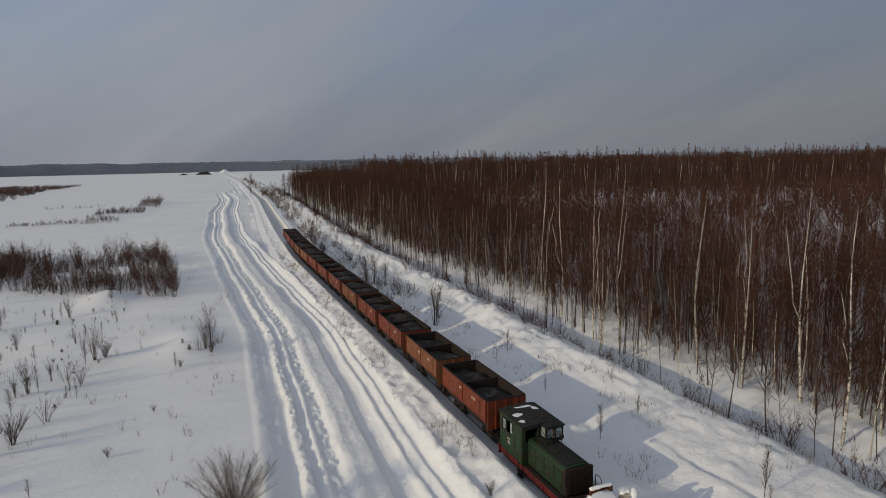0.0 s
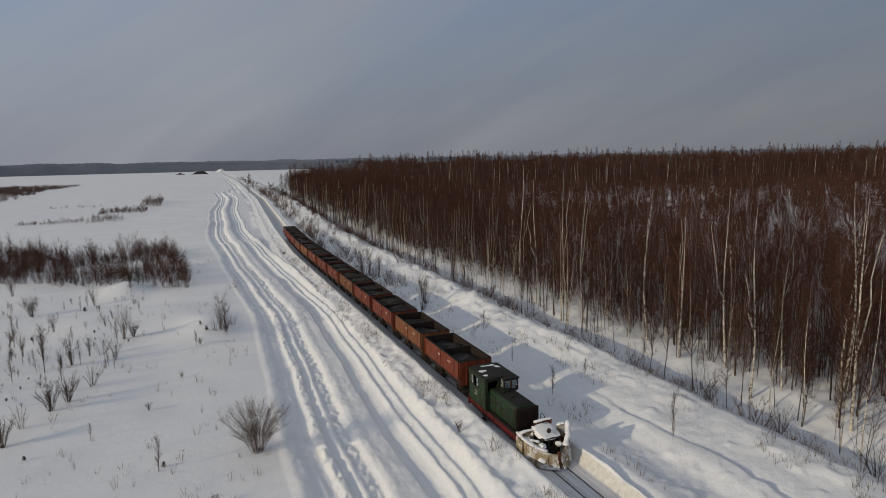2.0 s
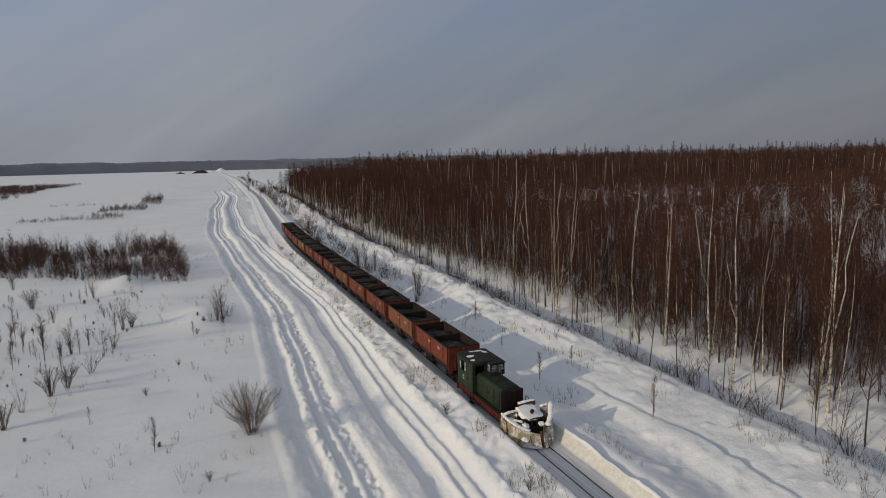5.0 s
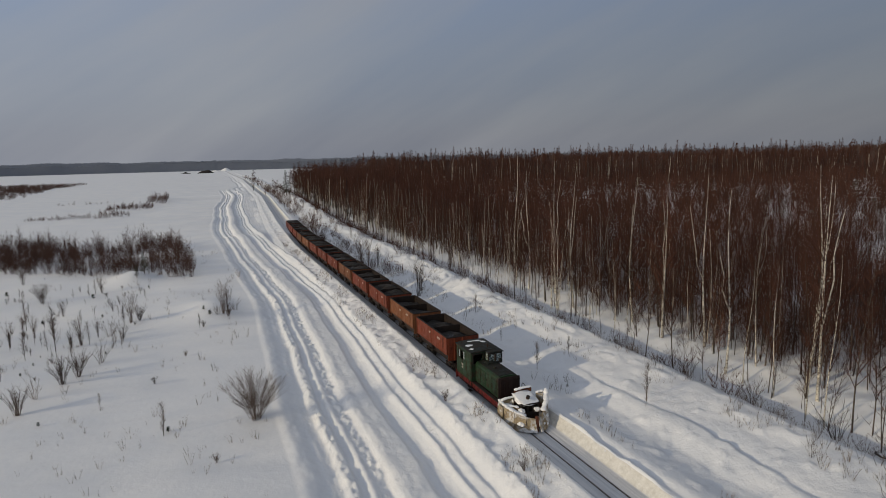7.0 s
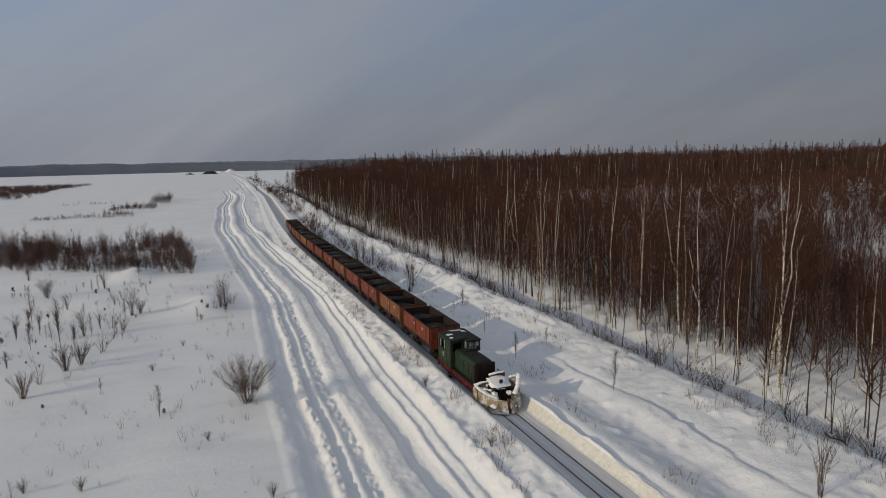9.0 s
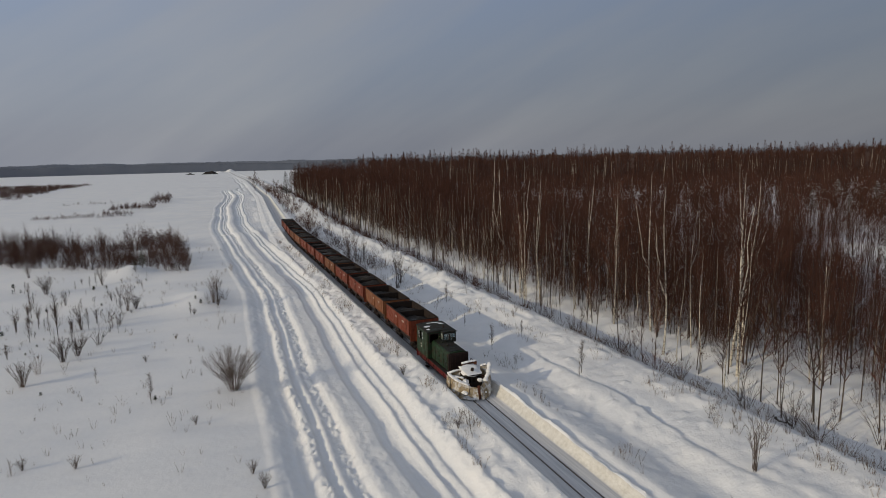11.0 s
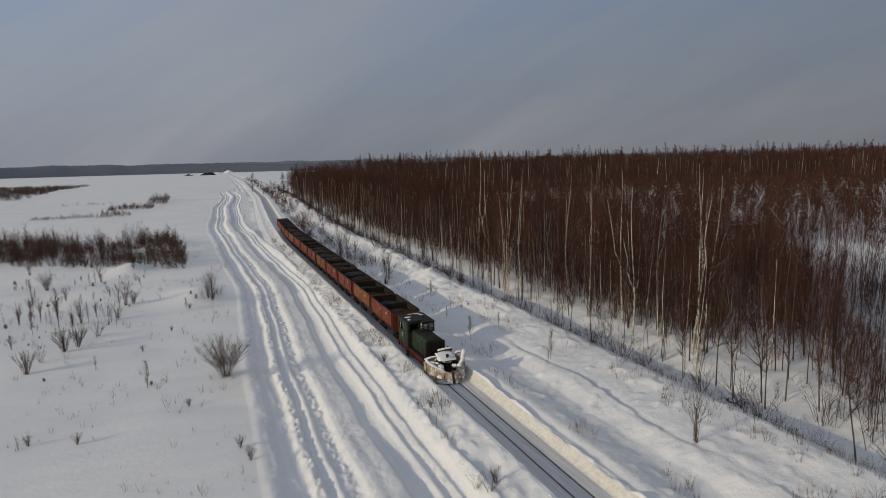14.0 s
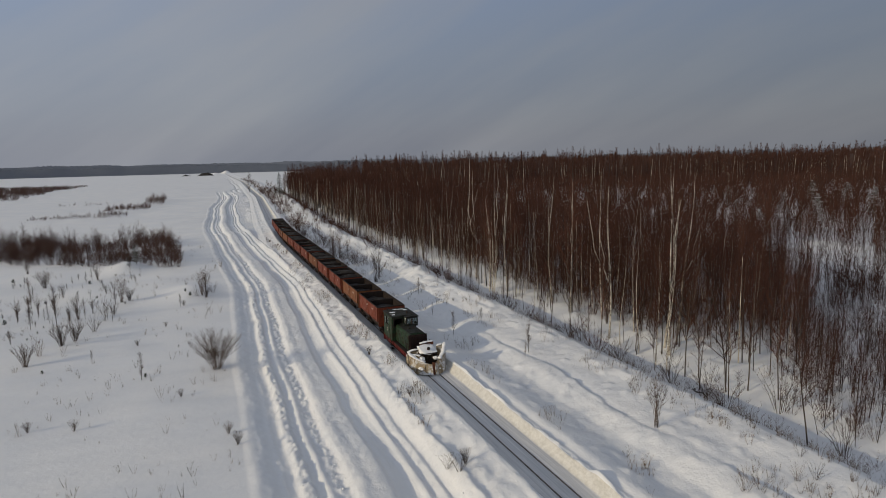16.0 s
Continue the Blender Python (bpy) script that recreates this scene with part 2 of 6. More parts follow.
CAKED = caked_mat()
TAN = paint_mat("plough_old_paint", (0.38, 0.29, 0.16), (0.26, 0.18, 0.09), (0.16, 0.075, 0.035), 0.75, 2.4, 0.55)
RUST = paint_mat("plough_rust", (0.16, 0.06, 0.03), (0.10, 0.035, 0.02), (0.045, 0.02, 0.014), 0.8, 4.0)
WHITE = paint_mat("white_marking", (0.55, 0.52, 0.47), (0.40, 0.34, 0.29), (0.22, 0.12, 0.08), 0.7, 6.0)
PEAT, GLASS, STEEL = peat_mat(), glass_mat(), steel_mat()
# blue-grey instead of brown: the haze of distance is put into the colour
HAZEWOODS = far_wood_mat("far_woods", (0.112, 0.128, 0.160), (0.130, 0.146, 0.178))
BROWNWOODS = far_wood_mat("brown_woods", (0.046, 0.027, 0.021), (0.085, 0.050, 0.040))
# farther off, so more haze is painted in: paler and bluer
HAZEHILLS = far_wood_mat("far_hills", (0.14, 0.16, 0.20), (0.17, 0.19, 0.23))

# ---- mesh helpers ----


def tri_mesh(name, verts, tris, mats, index=None, smooth=False):
    """A mesh from arrays of vertices and triangles."""
    me = bpy.data.meshes.new(name)
    verts, tris = np.asarray(verts, np.float32), np.asarray(tris, np.int32)
    me.vertices.add(len(verts))
    me.vertices.foreach_set("co", verts.ravel())
    me.loops.add(3 * len(tris))
    me.loops.foreach_set("vertex_index", tris.ravel())
    me.polygons.add(len(tris))
    me.polygons.foreach_set("loop_start", np.arange(len(tris), dtype=np.int32) * 3)
    for m in mats:
        me.materials.append(m)
    if index is not None:
        me.polygons.foreach_set("material_index", np.asarray(index, np.int32))
    me.polygons.foreach_set("use_smooth", np.full(len(tris), smooth))
    me.update(calc_edges=True)
    return me


def part(name, bm, material, parent, label=""):
    """One mesh object under a thing or a part."""
    me = bpy.data.meshes.new(name)
    bm.to_mesh(me)
    bm.free()
    for m in (material if isinstance(material, (list, tuple)) else (material,)):
        me.materials.append(m)
    ob = new(name, me)
    ob.parent = parent
    return tagged(ob, label)


def again(ob, m):
    """The same mesh once more, under the same parent."""
    o = ob.copy()
    scene.collection.objects.link(o)
    o.matrix_basis = m
    return o


def box(bm, x0, x1, y0, y1, z0, z1, bevel=0.0):
    r = bmesh.ops.create_cube(bm, size=1.0)
    for v in r["verts"]:
        v.co = Vector(((x0 + x1) / 2 + v.co.x * (x1 - x0), (y0 + y1) / 2 + v.co.y * (y1 - y0), (z0 + z1) / 2 + v.co.z * (z1 - z0)))
    if bevel:
        es = {e_ for v in r["verts"] for e_ in v.link_edges}
        bmesh.ops.bevel(bm, geom=list(es), offset=bevel, segments=2, profile=0.6, affect="EDGES")
    return bm


def cyl(bm, a, b, r0, r1=None, seg=10, caps=True):
    a, b = Vector(a), Vector(b)
    m = Matrix.Translation((a + b) / 2) @ (b - a).to_track_quat("Z", "Y").to_matrix().to_4x4()
    bmesh.ops.create_cone(bm, cap_ends=caps, segments=seg, radius1=r0, radius2=r0 if r1 is None else r1, depth=(b - a).length, matrix=m)
    return bm


def prism(bm, profile, x0, x1, axis="x"):
    """Extrudes a closed profile of (y, z), or of (x, z) along y, between two places."""
    rings = []
    for s in (x0, x1):
        rings.append([bm.verts.new((s, p, q) if axis == "x" else (p, s, q)) for p, q in profile])
    n = len(profile)
    for i in range(n):
        bm.faces.new((rings[0][i], rings[0][(i + 1) % n], rings[1][(i + 1) % n], rings[1][i]))
    bm.faces.new(rings[0][::-1])
    bm.faces.new(rings[1])
    bmesh.ops.recalc_face_normals(bm, faces=bm.faces)
    return bm


def panel(bm, pts, thick):
    """A plate of some thickness through a ring of points."""
    vs = [bm.verts.new(p) for p in pts]
    f = bm.faces.new(vs)
    f.normal_update()
    n = f.normal * thick
    back = [bm.verts.new(v.co - n) for v in vs]
    bm.faces.new(back[::-1])
    for i in range(len(vs)):
        j = (i + 1) % len(vs)
        bm.faces.new((vs[j], vs[i], back[i], back[j]))
    return bm


def B():
    return bmesh.new()


def lattice(ix, iy, seed):
    v = (ix.astype(np.int64) * 374761393 + iy.astype(np.int64) * 668265263 + seed * 982451653) & 0x7FFFFFFF
    v = ((v ^ (v >> 13)) * 1274126177) & 0x7FFFFFFF
    v = (v ^ (v >> 16)) & 0xFFFF
    return v / 32767.5 - 1.0


def vnoise(x, y, seed):
    x, y = np.asarray(x, float), np.asarray(y, float)
    ix, iy = np.floor(x), np.floor(y)
    fx, fy = x - ix, y - iy
    fx, fy = fx * fx * fx * (fx * (6 * fx - 15) + 10), fy * fy * fy * (fy * (6 * fy - 15) + 10)
    a, b = lattice(ix, iy, seed), lattice(ix + 1, iy, seed)
    c, e_ = lattice(ix, iy + 1, seed), lattice(ix + 1, iy + 1, seed)
    return (a * (1 - fx) + b * fx) * (1 - fy) + (c * (1 - fx) + e_ * fx) * fy


def fbm(x, y, size, seed, octaves=3, gain=0.5):
    out, amp = 0.0, 1.0
    for k in range(octaves):
        out = out + amp * vnoise(np.asarray(x) / size * 2 ** k, np.asarray(y) / size * 2 ** k, seed + 17 * k)
        amp *= gain
    return out


# ---- the lie of the land: the railway runs along x = 0 ----
def track_x(y):
    """The line's bend to the right, far off."""
    return np.interp(y, (-50, 90, 130, 185, 254, 325, 545, 800, 1300), (0, 0, 1.7, 5.0, 9.2, 11.4, 19.5, 22.0, 30.0))


def road_x(y):
    """The left edge of the snow road."""
    return np.interp(y, (-60, 17, 26, 47, 64, 90, 115, 139, 197, 267, 342, 380), (-12.3, -11.5, -11.6, -10.7, -11.1, -12.2, -13.2, -13.5, -11.9, -7.3, -7.0, -5.0))


def bell(v, c, w):
    return np.exp(-((v - c) / w) ** 2)


def height(x, y):
    x, y = np.asarray(x, float), np.asarray(y, float)
    far = np.clip((y - 90) / 400, 0, 1)
    xr = x - track_x(y)
    roam = np.clip((y - 35) / 40, 0, 1)
    q = x - road_x(y) + 0.16 * vnoise(y / 11, y * 0, 3) + 0.012 * vnoise(y / 2.4, y * 0, 4) + roam * (0.30 * vnoise(y / 16, y * 0, 47) + 0.10 * vnoise(y / 6, x / 3.0, 48))
    # open field with drifts
    z = 0.05 + 0.50 * fbm(x * 0.7, y, 22, 11, 3, 0.45) + 0.06 * fbm(x * 0.6, y * 1.5, 3.5, 12, 2)
    z = np.where(x < -80, z * 0.6, z)
    # banks and ditch on the right, and the bank between the road and the rails
    side = np.interp(xr, (-6.0, -4.6, -3.4, -2.4, -1.7, 1.9, 2.5, 3.2, 4.5, 5.3, 6.4, 7.4, 9.0, 10.4, 11.4, 12.1, 13.2, 14.3, 15.2, 16.0, 17.2, 18.6, 21, 40),
                     (0.05, 0.05, 0.40, 0.55, 0.74, 0.62, 0.63, 0.50, 0.20, 0.17, 0.48, 0.60, 0.64, 0.78, 0.80, 0.56, -0.45, -0.90, -0.84, -0.58, -0.30, -0.06, 0.0, -0.1))
    lumps = fbm(x, y, 3.2, 21, 3, 0.55)
    inland = np.clip((y - 14) / 26, 0, 1)
    ridge = bell(xr + 0.5 * vnoise(y / 7, y * 0, 26), 9.7, 2.0)
    side = side + ridge * 0.58 * inland + 0.15 * vnoise(x / 3.2, y / 8.0, 20) * np.clip((xr - 2.6) / 1.5, 0, 1) * np.clip((14 - xr) / 2, 0, 1)
    pillow = np.abs(vnoise(x / 1.5, y / 1.9, 25)) + 0.4 * np.abs(vnoise(x / 0.8, y / 0.9, 38))
    side = side + ridge * inland * (0.15 * lumps + 0.26 * vnoise(x * 0, y / 6, 22) + 0.42 * (pillow - 0.35))
    side = side + 0.035 * fbm(x, y, 1.3, 23, 3, 0.6) * np.clip((xr - 1.9) / 2, 0.35, 1)
    billow = np.abs(fbm(x, y, 2.0, 25, 2)) - 0.3
    side = side + 0.05 * billow * np.clip((xr - 2.2) / 1.5, 0, 1) * np.clip((14 - xr) / 2, 0, 1)
    side = side + np.clip((xr - 14) / 6, 0, 1) * (0.22 * fbm(x, y, 7, 24, 3) + 0.12 * fbm(x, y, 1.6, 40, 2))
    # a wind-cut furrow along the bank, and small knolls beside the line
    lip = xr - 7.05 - 0.45 * vnoise(y / 4.1, y * 0, 27) - 0.12 * vnoise(y / 1.1, y * 0, 43)
    side = side - 0.30 * np.exp(-np.clip(lip, 0, 9) / 0.7) * np.clip(lip / 0.12, 0, 1) * np.clip((y + 14) / 4, 0, 1) * np.clip((24 - y) / 6, 0, 1) * (0.75 + 0.5 * vnoise(y / 5, y * 0, 44))
    side = side + 0.12 * np.clip(fbm(x, y, 0.8, 28, 2) - 0.30, 0, 1) * np.clip((xr - 2.2) / 1.0, 0, 1) * np.clip((12.5 - xr) / 1.5, 0, 1)
    side = side + bell(xr, -2.7, 0.9) * (0.11 * fbm(x, y, 0.9, 29, 2) + 0.07 * np.clip(fbm(x, y, 0.5, 30, 1), -0.2, 1))
    # drifts heaped round shrubs
    for mx, my, mh, mr in ((-15.4, 52.5, 0.75, 2.4), (-24.4, 73.6, 1.1, 2.0), (-19.0, 58.0, 0.35, 3.5), (-26.0, 57.0, 0.4, 4.0)):
        z = z + mh * np.exp(-((x - mx) / mr) ** 2 - ((y - my) / (1.6 * mr)) ** 2)
    w = np.clip((xr + 6.5) / 2.0, 0, 1)
    w = w * w * (3 - 2 * w)
    z = z * (1 - w) + side * w
    # the road: a broad hollow with two bundles of ruts
    on = np.clip((360 - y) / 40, 0, 1) * np.clip((q + 0.8) / 0.8, 0, 1) * np.clip((-3.0 - xr) / 0.6, 0, 1)
    lum = 0.5 + 0.5 * np.clip(1.5 * vnoise(x / 0.42, y / 0.5, 31) + 0.2, -1, 1)
    wob = 0.07 * vnoise(y / 6.5, y * 0 + 2, 33)
    rut = q + wob + 0.035 * vnoise(y / 1.7, np.floor(q / 0.8), 45)
    prof = np.interp(rut, (-0.8, -0.45, 0.3, 0.95, 1.2, 1.48, 1.82, 1.98, 2.2, 2.42, 2.58, 2.75, 3.25, 3.58, 3.85, 5.0, 5.18, 5.6, 6.1, 6.35, 6.47, 6.58, 6.7, 7.0, 7.12, 7.22, 7.34, 7.75, 8.12, 8.34, 8.6, 9.6),
                     (0.05, 0.03, -0.19, -0.34, -0.36, -0.17, -0.19, -0.36, -0.37, -0.22, -0.24, -0.33, -0.35, -0.13, -0.08, -0.14, -0.30, -0.40, -0.35, -0.20, -0.20, -0.31, -0.29, -0.17, -0.17, -0.27, -0.25, 0.0, 0.12, 0.0, 0.02, 0.0))
    isle = np.clip((y - 95) / 30, 0, 1)
    prof = prof + isle * bell(q, 4.4, 1.0) * 0.35
    for c, dep, wid in ((0.1, -0.02, 0.12), (0.5, 0.03, 0.12), (0.8, -0.02, 0.1), (4.3, 0.025, 0.2), (5.5, -0.03, 0.10), (5.85, 0.03, 0.12), (7.5, 0.03, 0.09)):
        prof = prof - dep * bell(rut, c, wid) * (0.75 + 0.5 * vnoise(y / 8.0, y * 0 + c, 36))
    churned = 0.22 * roam + bell(q, 1.62, 0.30) + bell(q, 3.0, 0.28) + 0.5 * bell(q, 8.0, 0.4) + 0.35 * bell(q, 6.8, 0.3)
    prof = prof + churned * (0.14 * (lum - 0.5) + 0.07 * vnoise(x / 0.17, y / 0.24, 46))
    prof = prof * 1.15 + 0.03 * fbm(x, y * 0.7, 0.8, 34, 2) + 0.014 * vnoise(x / 0.2, y / 0.35, 39)
    z = z + on * (prof + 0.10 * (1 - isle * 0))
    # a faint second trail beyond the junction
    trail = np.clip((y - 320) / 30, 0, 1) * np.clip((900 - y) / 60, 0, 1)
    for off in (-9.0, -6.2):
        z = z - trail * 0.35 * bell(xr - off + 1.5 * vnoise(y / 40, y * 0, 37), 0, 0.8)
    # the cutting that the plough left round the rails
    crumb = 0.09 * fbm(y * 0.3, y, 1.5, 41, 2) + 0.05 * vnoise(x / 0.45, y / 0.7, 42)
    cut = np.interp(xr + 0.35 * crumb, (-2.3, -1.46, -1.30, 1.12, 1.22, 1.50, 2.3), (2.6, 0.70, 0.168, 0.168, 0.27, 0.68, 2.6))
    z = np.minimum(z + bell(xr, 1.60, 0.12) * (0.08 + 1.5 * np.clip(crumb, -0.09, 1)) - bell(xr, 1.95, 0.22) * 0.07 + bell(xr, -1.75, 0.2) * (0.02 + 0.6 * crumb), cut)
    return z * (1 - 0.3 * far)


def ground_z(x, y):
    return float(height(np.array([x]), np.array([y]))[0])


def grow(start, step, factor, end):
    out, s = [], step
    while abs(start) < end:
        start += s
        s *= factor
        out.append(start)
    return out


xs = np.array(sorted(grow(-14.0, -0.15, 1.13, 4200) + list(np.arange(-14.0, -2.0, 0.085)) + list(np.arange(-2.0, 2.4, 0.06)) + list(np.arange(2.4, 18.6, 0.17)) + grow(18.6, 0.2, 1.10, 4200)))
ys = list(np.arange(-24.0, 44.0, 0.17))
while ys[-1] < 380:
    ys.append(ys[-1] + 0.17 + 0.011 * (ys[-1] - 44))
ys = np.array(sorted(grow(-24.0, -0.4, 1.22, 4200) + ys + grow(ys[-1], 3.5, 1.08, 4600)))
gx, gy = np.meshgrid(xs, ys)
gz = height(gx, gy)
gv = np.stack([gx.ravel(), gy.ravel(), gz.ravel()], 1)
nx, ny = len(xs), len(ys)
ii = (np.arange(ny - 1)[:, None] * nx + np.arange(nx - 1)[None, :]).ravel()
gt = np.concatenate([np.stack([ii, ii + 1, ii + nx + 1], 1), np.stack([ii, ii + nx + 1, ii + nx], 1)])
cx, cy = np.tile(gv[ii, 0] + 0.5 * (gv[ii + 1, 0] - gv[ii, 0]), 2), np.tile(gv[ii, 1], 2)
ground = new("ground", tri_mesh("ground", gv, gt, [SNOW, TRENCH, BROKEN, CUTSNOW], np.where(np.abs(cx - track_x(cy) - 1.32) < 0.18, 3, np.where(np.abs(cx - track_x(cy) + 0.12) < 1.26, 1, np.where((cx > road_x(cy) + 0.6) & (cx < track_x(cy) + 13) & (cy < 340), 2, 0))), True))
tagged(ground, "snow-covered field with rutted snow road, drifts and ditch", "snow ground", kind="structure")

# ---- rails ----
rail_track = tagged(new("rail_track"), "narrow-gauge rails showing in the ploughed snow", "railway track", kind="structure")
for side in (-1, 1):
    bm = B()
    prof = [(-0.05, 0.0), (0.05, 0.0), (0.04, 0.02), (0.012, 0.035), (0.012, 0.085), (0.032, 0.095), (0.032, 0.115), (-0.032, 0.115), (-0.032, 0.095), (-0.012, 0.085), (-0.012, 0.035), (-0.04, 0.02)]
    stations = list(range(-60, 100, 20)) + list(range(100, 600, 10))
    rings = [[bm.verts.new((float(track_x(y)) + side * 0.375 + px, y, 0.075 + pz)) for px, pz in prof] for y in stations]
    for r0, r1 in zip(rings, rings[1:]):
        for i in range(12):
            bm.faces.new((r0[i], r1[i], r1[(i + 1) % 12], r0[(i + 1) % 12]))
    bmesh.ops.recalc_face_normals(bm, faces=bm.faces)
    part("rail", bm, STEEL, rail_track)

# ---- the train, standing on the rails; its plough's nose at y = NOSE ----
NOSE = 15.7
TOP = 0.19                         # top of the rail


def wheel(parent, x, y, r=0.30):
    bm = B()
    s = 1 if x > 0 else -1
    cyl(bm, (x - 0.05 * s, y, r), (x + 0.05 * s, y, r), r, r - 0.015, 20)
    cyl(bm, (x - 0.075 * s, y, r), (x - 0.05 * s, y, r), r + 0.03, r + 0.03, 20)
    cyl(bm, (x + 0.05 * s, y, r), (x + 0.10 * s, y, r), 0.08, 0.06, 10)
    return part("wheel", bm, IRON, parent)


def peat_wagon(paint):
    """An open two-bay peat wagon: upright sides above, hopper sides below, on two bogies."""
    w = new("peat_wagon")
    L, W = 5.95, 2.2
    z0, z1, zt = 1.46, 0.92, 2.53
    for sx in (-1, 1):
        bm = B()
        box(bm, sx * W / 2 - 0.03, sx * W / 2 + 0.03, 0.03, L - 0.03, z0, zt, 0.006)
        for y in (0.06, L / 2, L - 0.06):                  # posts
            box(bm, sx * (W / 2 + 0.032) - 0.035, sx * (W / 2 + 0.032) + 0.035, y - 0.04, y + 0.04, z0 - 0.05, zt - 0.01)
        part("side_panel", bm, paint, w)
        bm = B()
        box(bm, sx * W / 2 - 0.045, sx * W / 2 + 0.05, 0.0, L, zt, zt + 0.06, 0.012)
        part("top_rim", bm, INNER, w)
        bm = B()
        box(bm, sx * (W / 2 - 0.036) - 0.004, sx * (W / 2 - 0.036) + 0.004, 0.04, L - 0.04, z0, zt - 0.005)
        part("inner_lining", bm, INNER, w)
        bm = B()
        for y0, y1 in ((0.06, L / 2 - 0.06), (L / 2 + 0.06, L - 0.06)):
            prism(bm, [(sx * W / 2, z0), (sx * (W / 2 - 0.06), z0), (sx * 0.66, 0.72), (sx * 0.72, 0.70)], y0, y1, "y")
        part("hopper_side", bm, IRON, w)
        bm = B()
        box(bm, sx * (W / 2 + 0.034), sx * (W / 2 + 0.058), 0.1, L - 0.1, z0 - 0.07, z0 + 0.0)
        part("side_sill", bm, paint, w)
    for k, y in enumerate((0.0, L)):
        bm = B()
        s = 1 if k else -1
        box(bm, -W / 2 + 0.03, W / 2 - 0.03, y - 0.03, y + 0.03, 1.0, zt, 0.006)
        for x in (-0.6, 0.0, 0.6):
            box(bm, x - 0.035, x + 0.035, y + s * 0.03, y + s * 0.08, 1.0, zt)
        box(bm, -W / 2 + 0.1, W / 2 - 0.1, y + s * 0.03, y + s * 0.07, 1.95, 2.0)
        part("end_panel", bm, paint, w)
        bm = B()
        box(bm, -W / 2 + 0.05, W / 2 - 0.05, y - s * 0.038, y - s * 0.032, 1.0, zt - 0.005)
        part("inner_lining", bm, INNER, w)
        bm = B()
        box(bm, -W / 2 + 0.05, W / 2 - 0.05, y - 0.045, y + 0.045, zt, zt + 0.055, 0.012)
        part("end_rim", bm, INNER, w)
        bm = B()                                          # coupler
        cyl(bm, (0, y + s * 0.02, 0.62), (0, y + s * 0.40, 0.62), 0.05, 0.05, 8)
        box(bm, -0.11, 0.11, y + s * 0.38, y + s * 0.47, 0.54, 0.70, 0.02)
        part("coupler", bm, IRON, w)
        bm = B()                                          # end step and brake gear
        box(bm, -0.95, 0.95, y - s * 0.25, y - s * 0.05, 0.66, 0.78)
        part("headstock", bm, IRON, w)
    bm = B()
    box(bm, -W / 2 + 0.03, W / 2 - 0.03, L / 2 - 0.05, L / 2 + 0.05, 0.95, zt - 0.02)
    part("partition", bm, INNER, w)
    for x in (-0.42, 0.42):
        bm = B()
        box(bm, x - 0.05, x + 0.05, 0.05, L - 0.05, 0.68, 0.86)
        part("frame_beam", bm, IRON, w)
    for y in (1.05, L - 1.05):
        bm = B()
        for x in (-0.52, 0.52):
            box(bm, x - 0.035, x + 0.035, y - 0.72, y + 0.72, 0.30, 0.44, 0.01)
            for yy in (-0.5, 0.5):
                box(bm, x - 0.06, x + 0.06, y + yy - 0.09, y + yy + 0.09, 0.20, 0.42, 0.02)
        box(bm, -0.6, 0.6, y - 0.12, y + 0.12, 0.36, 0.68)
        for yy in (-0.5, 0.5):
            cyl(bm, (-0.36, y + yy, 0.29), (0.36, y + yy, 0.29), 0.05, 0.05, 8)
        bogie = part("bogie", bm, IRON, w)
        for yy in (-0.5, 0.5):
            for x in (-0.39, 0.39):
                wheel(bogie, x, y + yy, 0.28)
    for k, y in enumerate((0.75, 2.35)):                   # faded stencilled marks
        bm = B()
        for dx, wd in ((0.0, 0.11), (0.17, 0.09), (0.32, 0.11)):
            box(bm, -W / 2 - 0.034, -W / 2 - 0.030, y + 0.6 + dx, y + 0.6 + dx + wd, 2.08, 2.22)
        part("stencil_mark", bm, WHITE, w, "faded white stencilled mark")
    return w


def peat_load(seed, level):
    """Loose peat heaped in the two bays."""
    rnd = np.random.RandomState(seed)
    gxs, gys = np.linspace(-1.055, 1.055, 16), np.linspace(0.05, 5.90, 40)
    X, Y = np.meshgrid(gxs, gys)
    bay = np.abs(((Y - 0.05) / 2.93) % 1 - 0.5) * 2
    Z = level - 0.16 * bay ** 2 - 0.12 * (X / 1.06) ** 2 + 0.16 * fbm(X + 31 * seed, Y, 1.3, 51 + seed, 4, 0.55)
    Z = np.minimum(Z, 2.47 + 0.14 * (1 - (X / 1.06) ** 2))
    n = 16
    v = np.stack([X.ravel(), Y.ravel(), Z.ravel()], 1)
    v = np.concatenate([v, v * [1, 1, 0] + [0, 0, 1.35]])
    v[640:, 0] *= 0.8
    q = (np.arange(39)[:, None] * n + np.arange(15)[None, :]).ravel()
    t = [np.stack([q, q + 1, q + n + 1], 1), np.stack([q, q + n + 1, q + n], 1)]
    rim = list(range(0, 16)) + list(range(31, 640, 16)) + list(range(638, 623, -1)) + list(range(608, 0, -16))
    rim = np.array(rim)
    nxt = np.roll(rim, -1)
    t += [np.stack([rim, rim + 640, nxt + 640], 1), np.stack([rim, nxt + 640, nxt], 1)]
    return new("peat_load", tri_mesh("peat_load", v, np.concatenate(t), [PEAT], None, True))


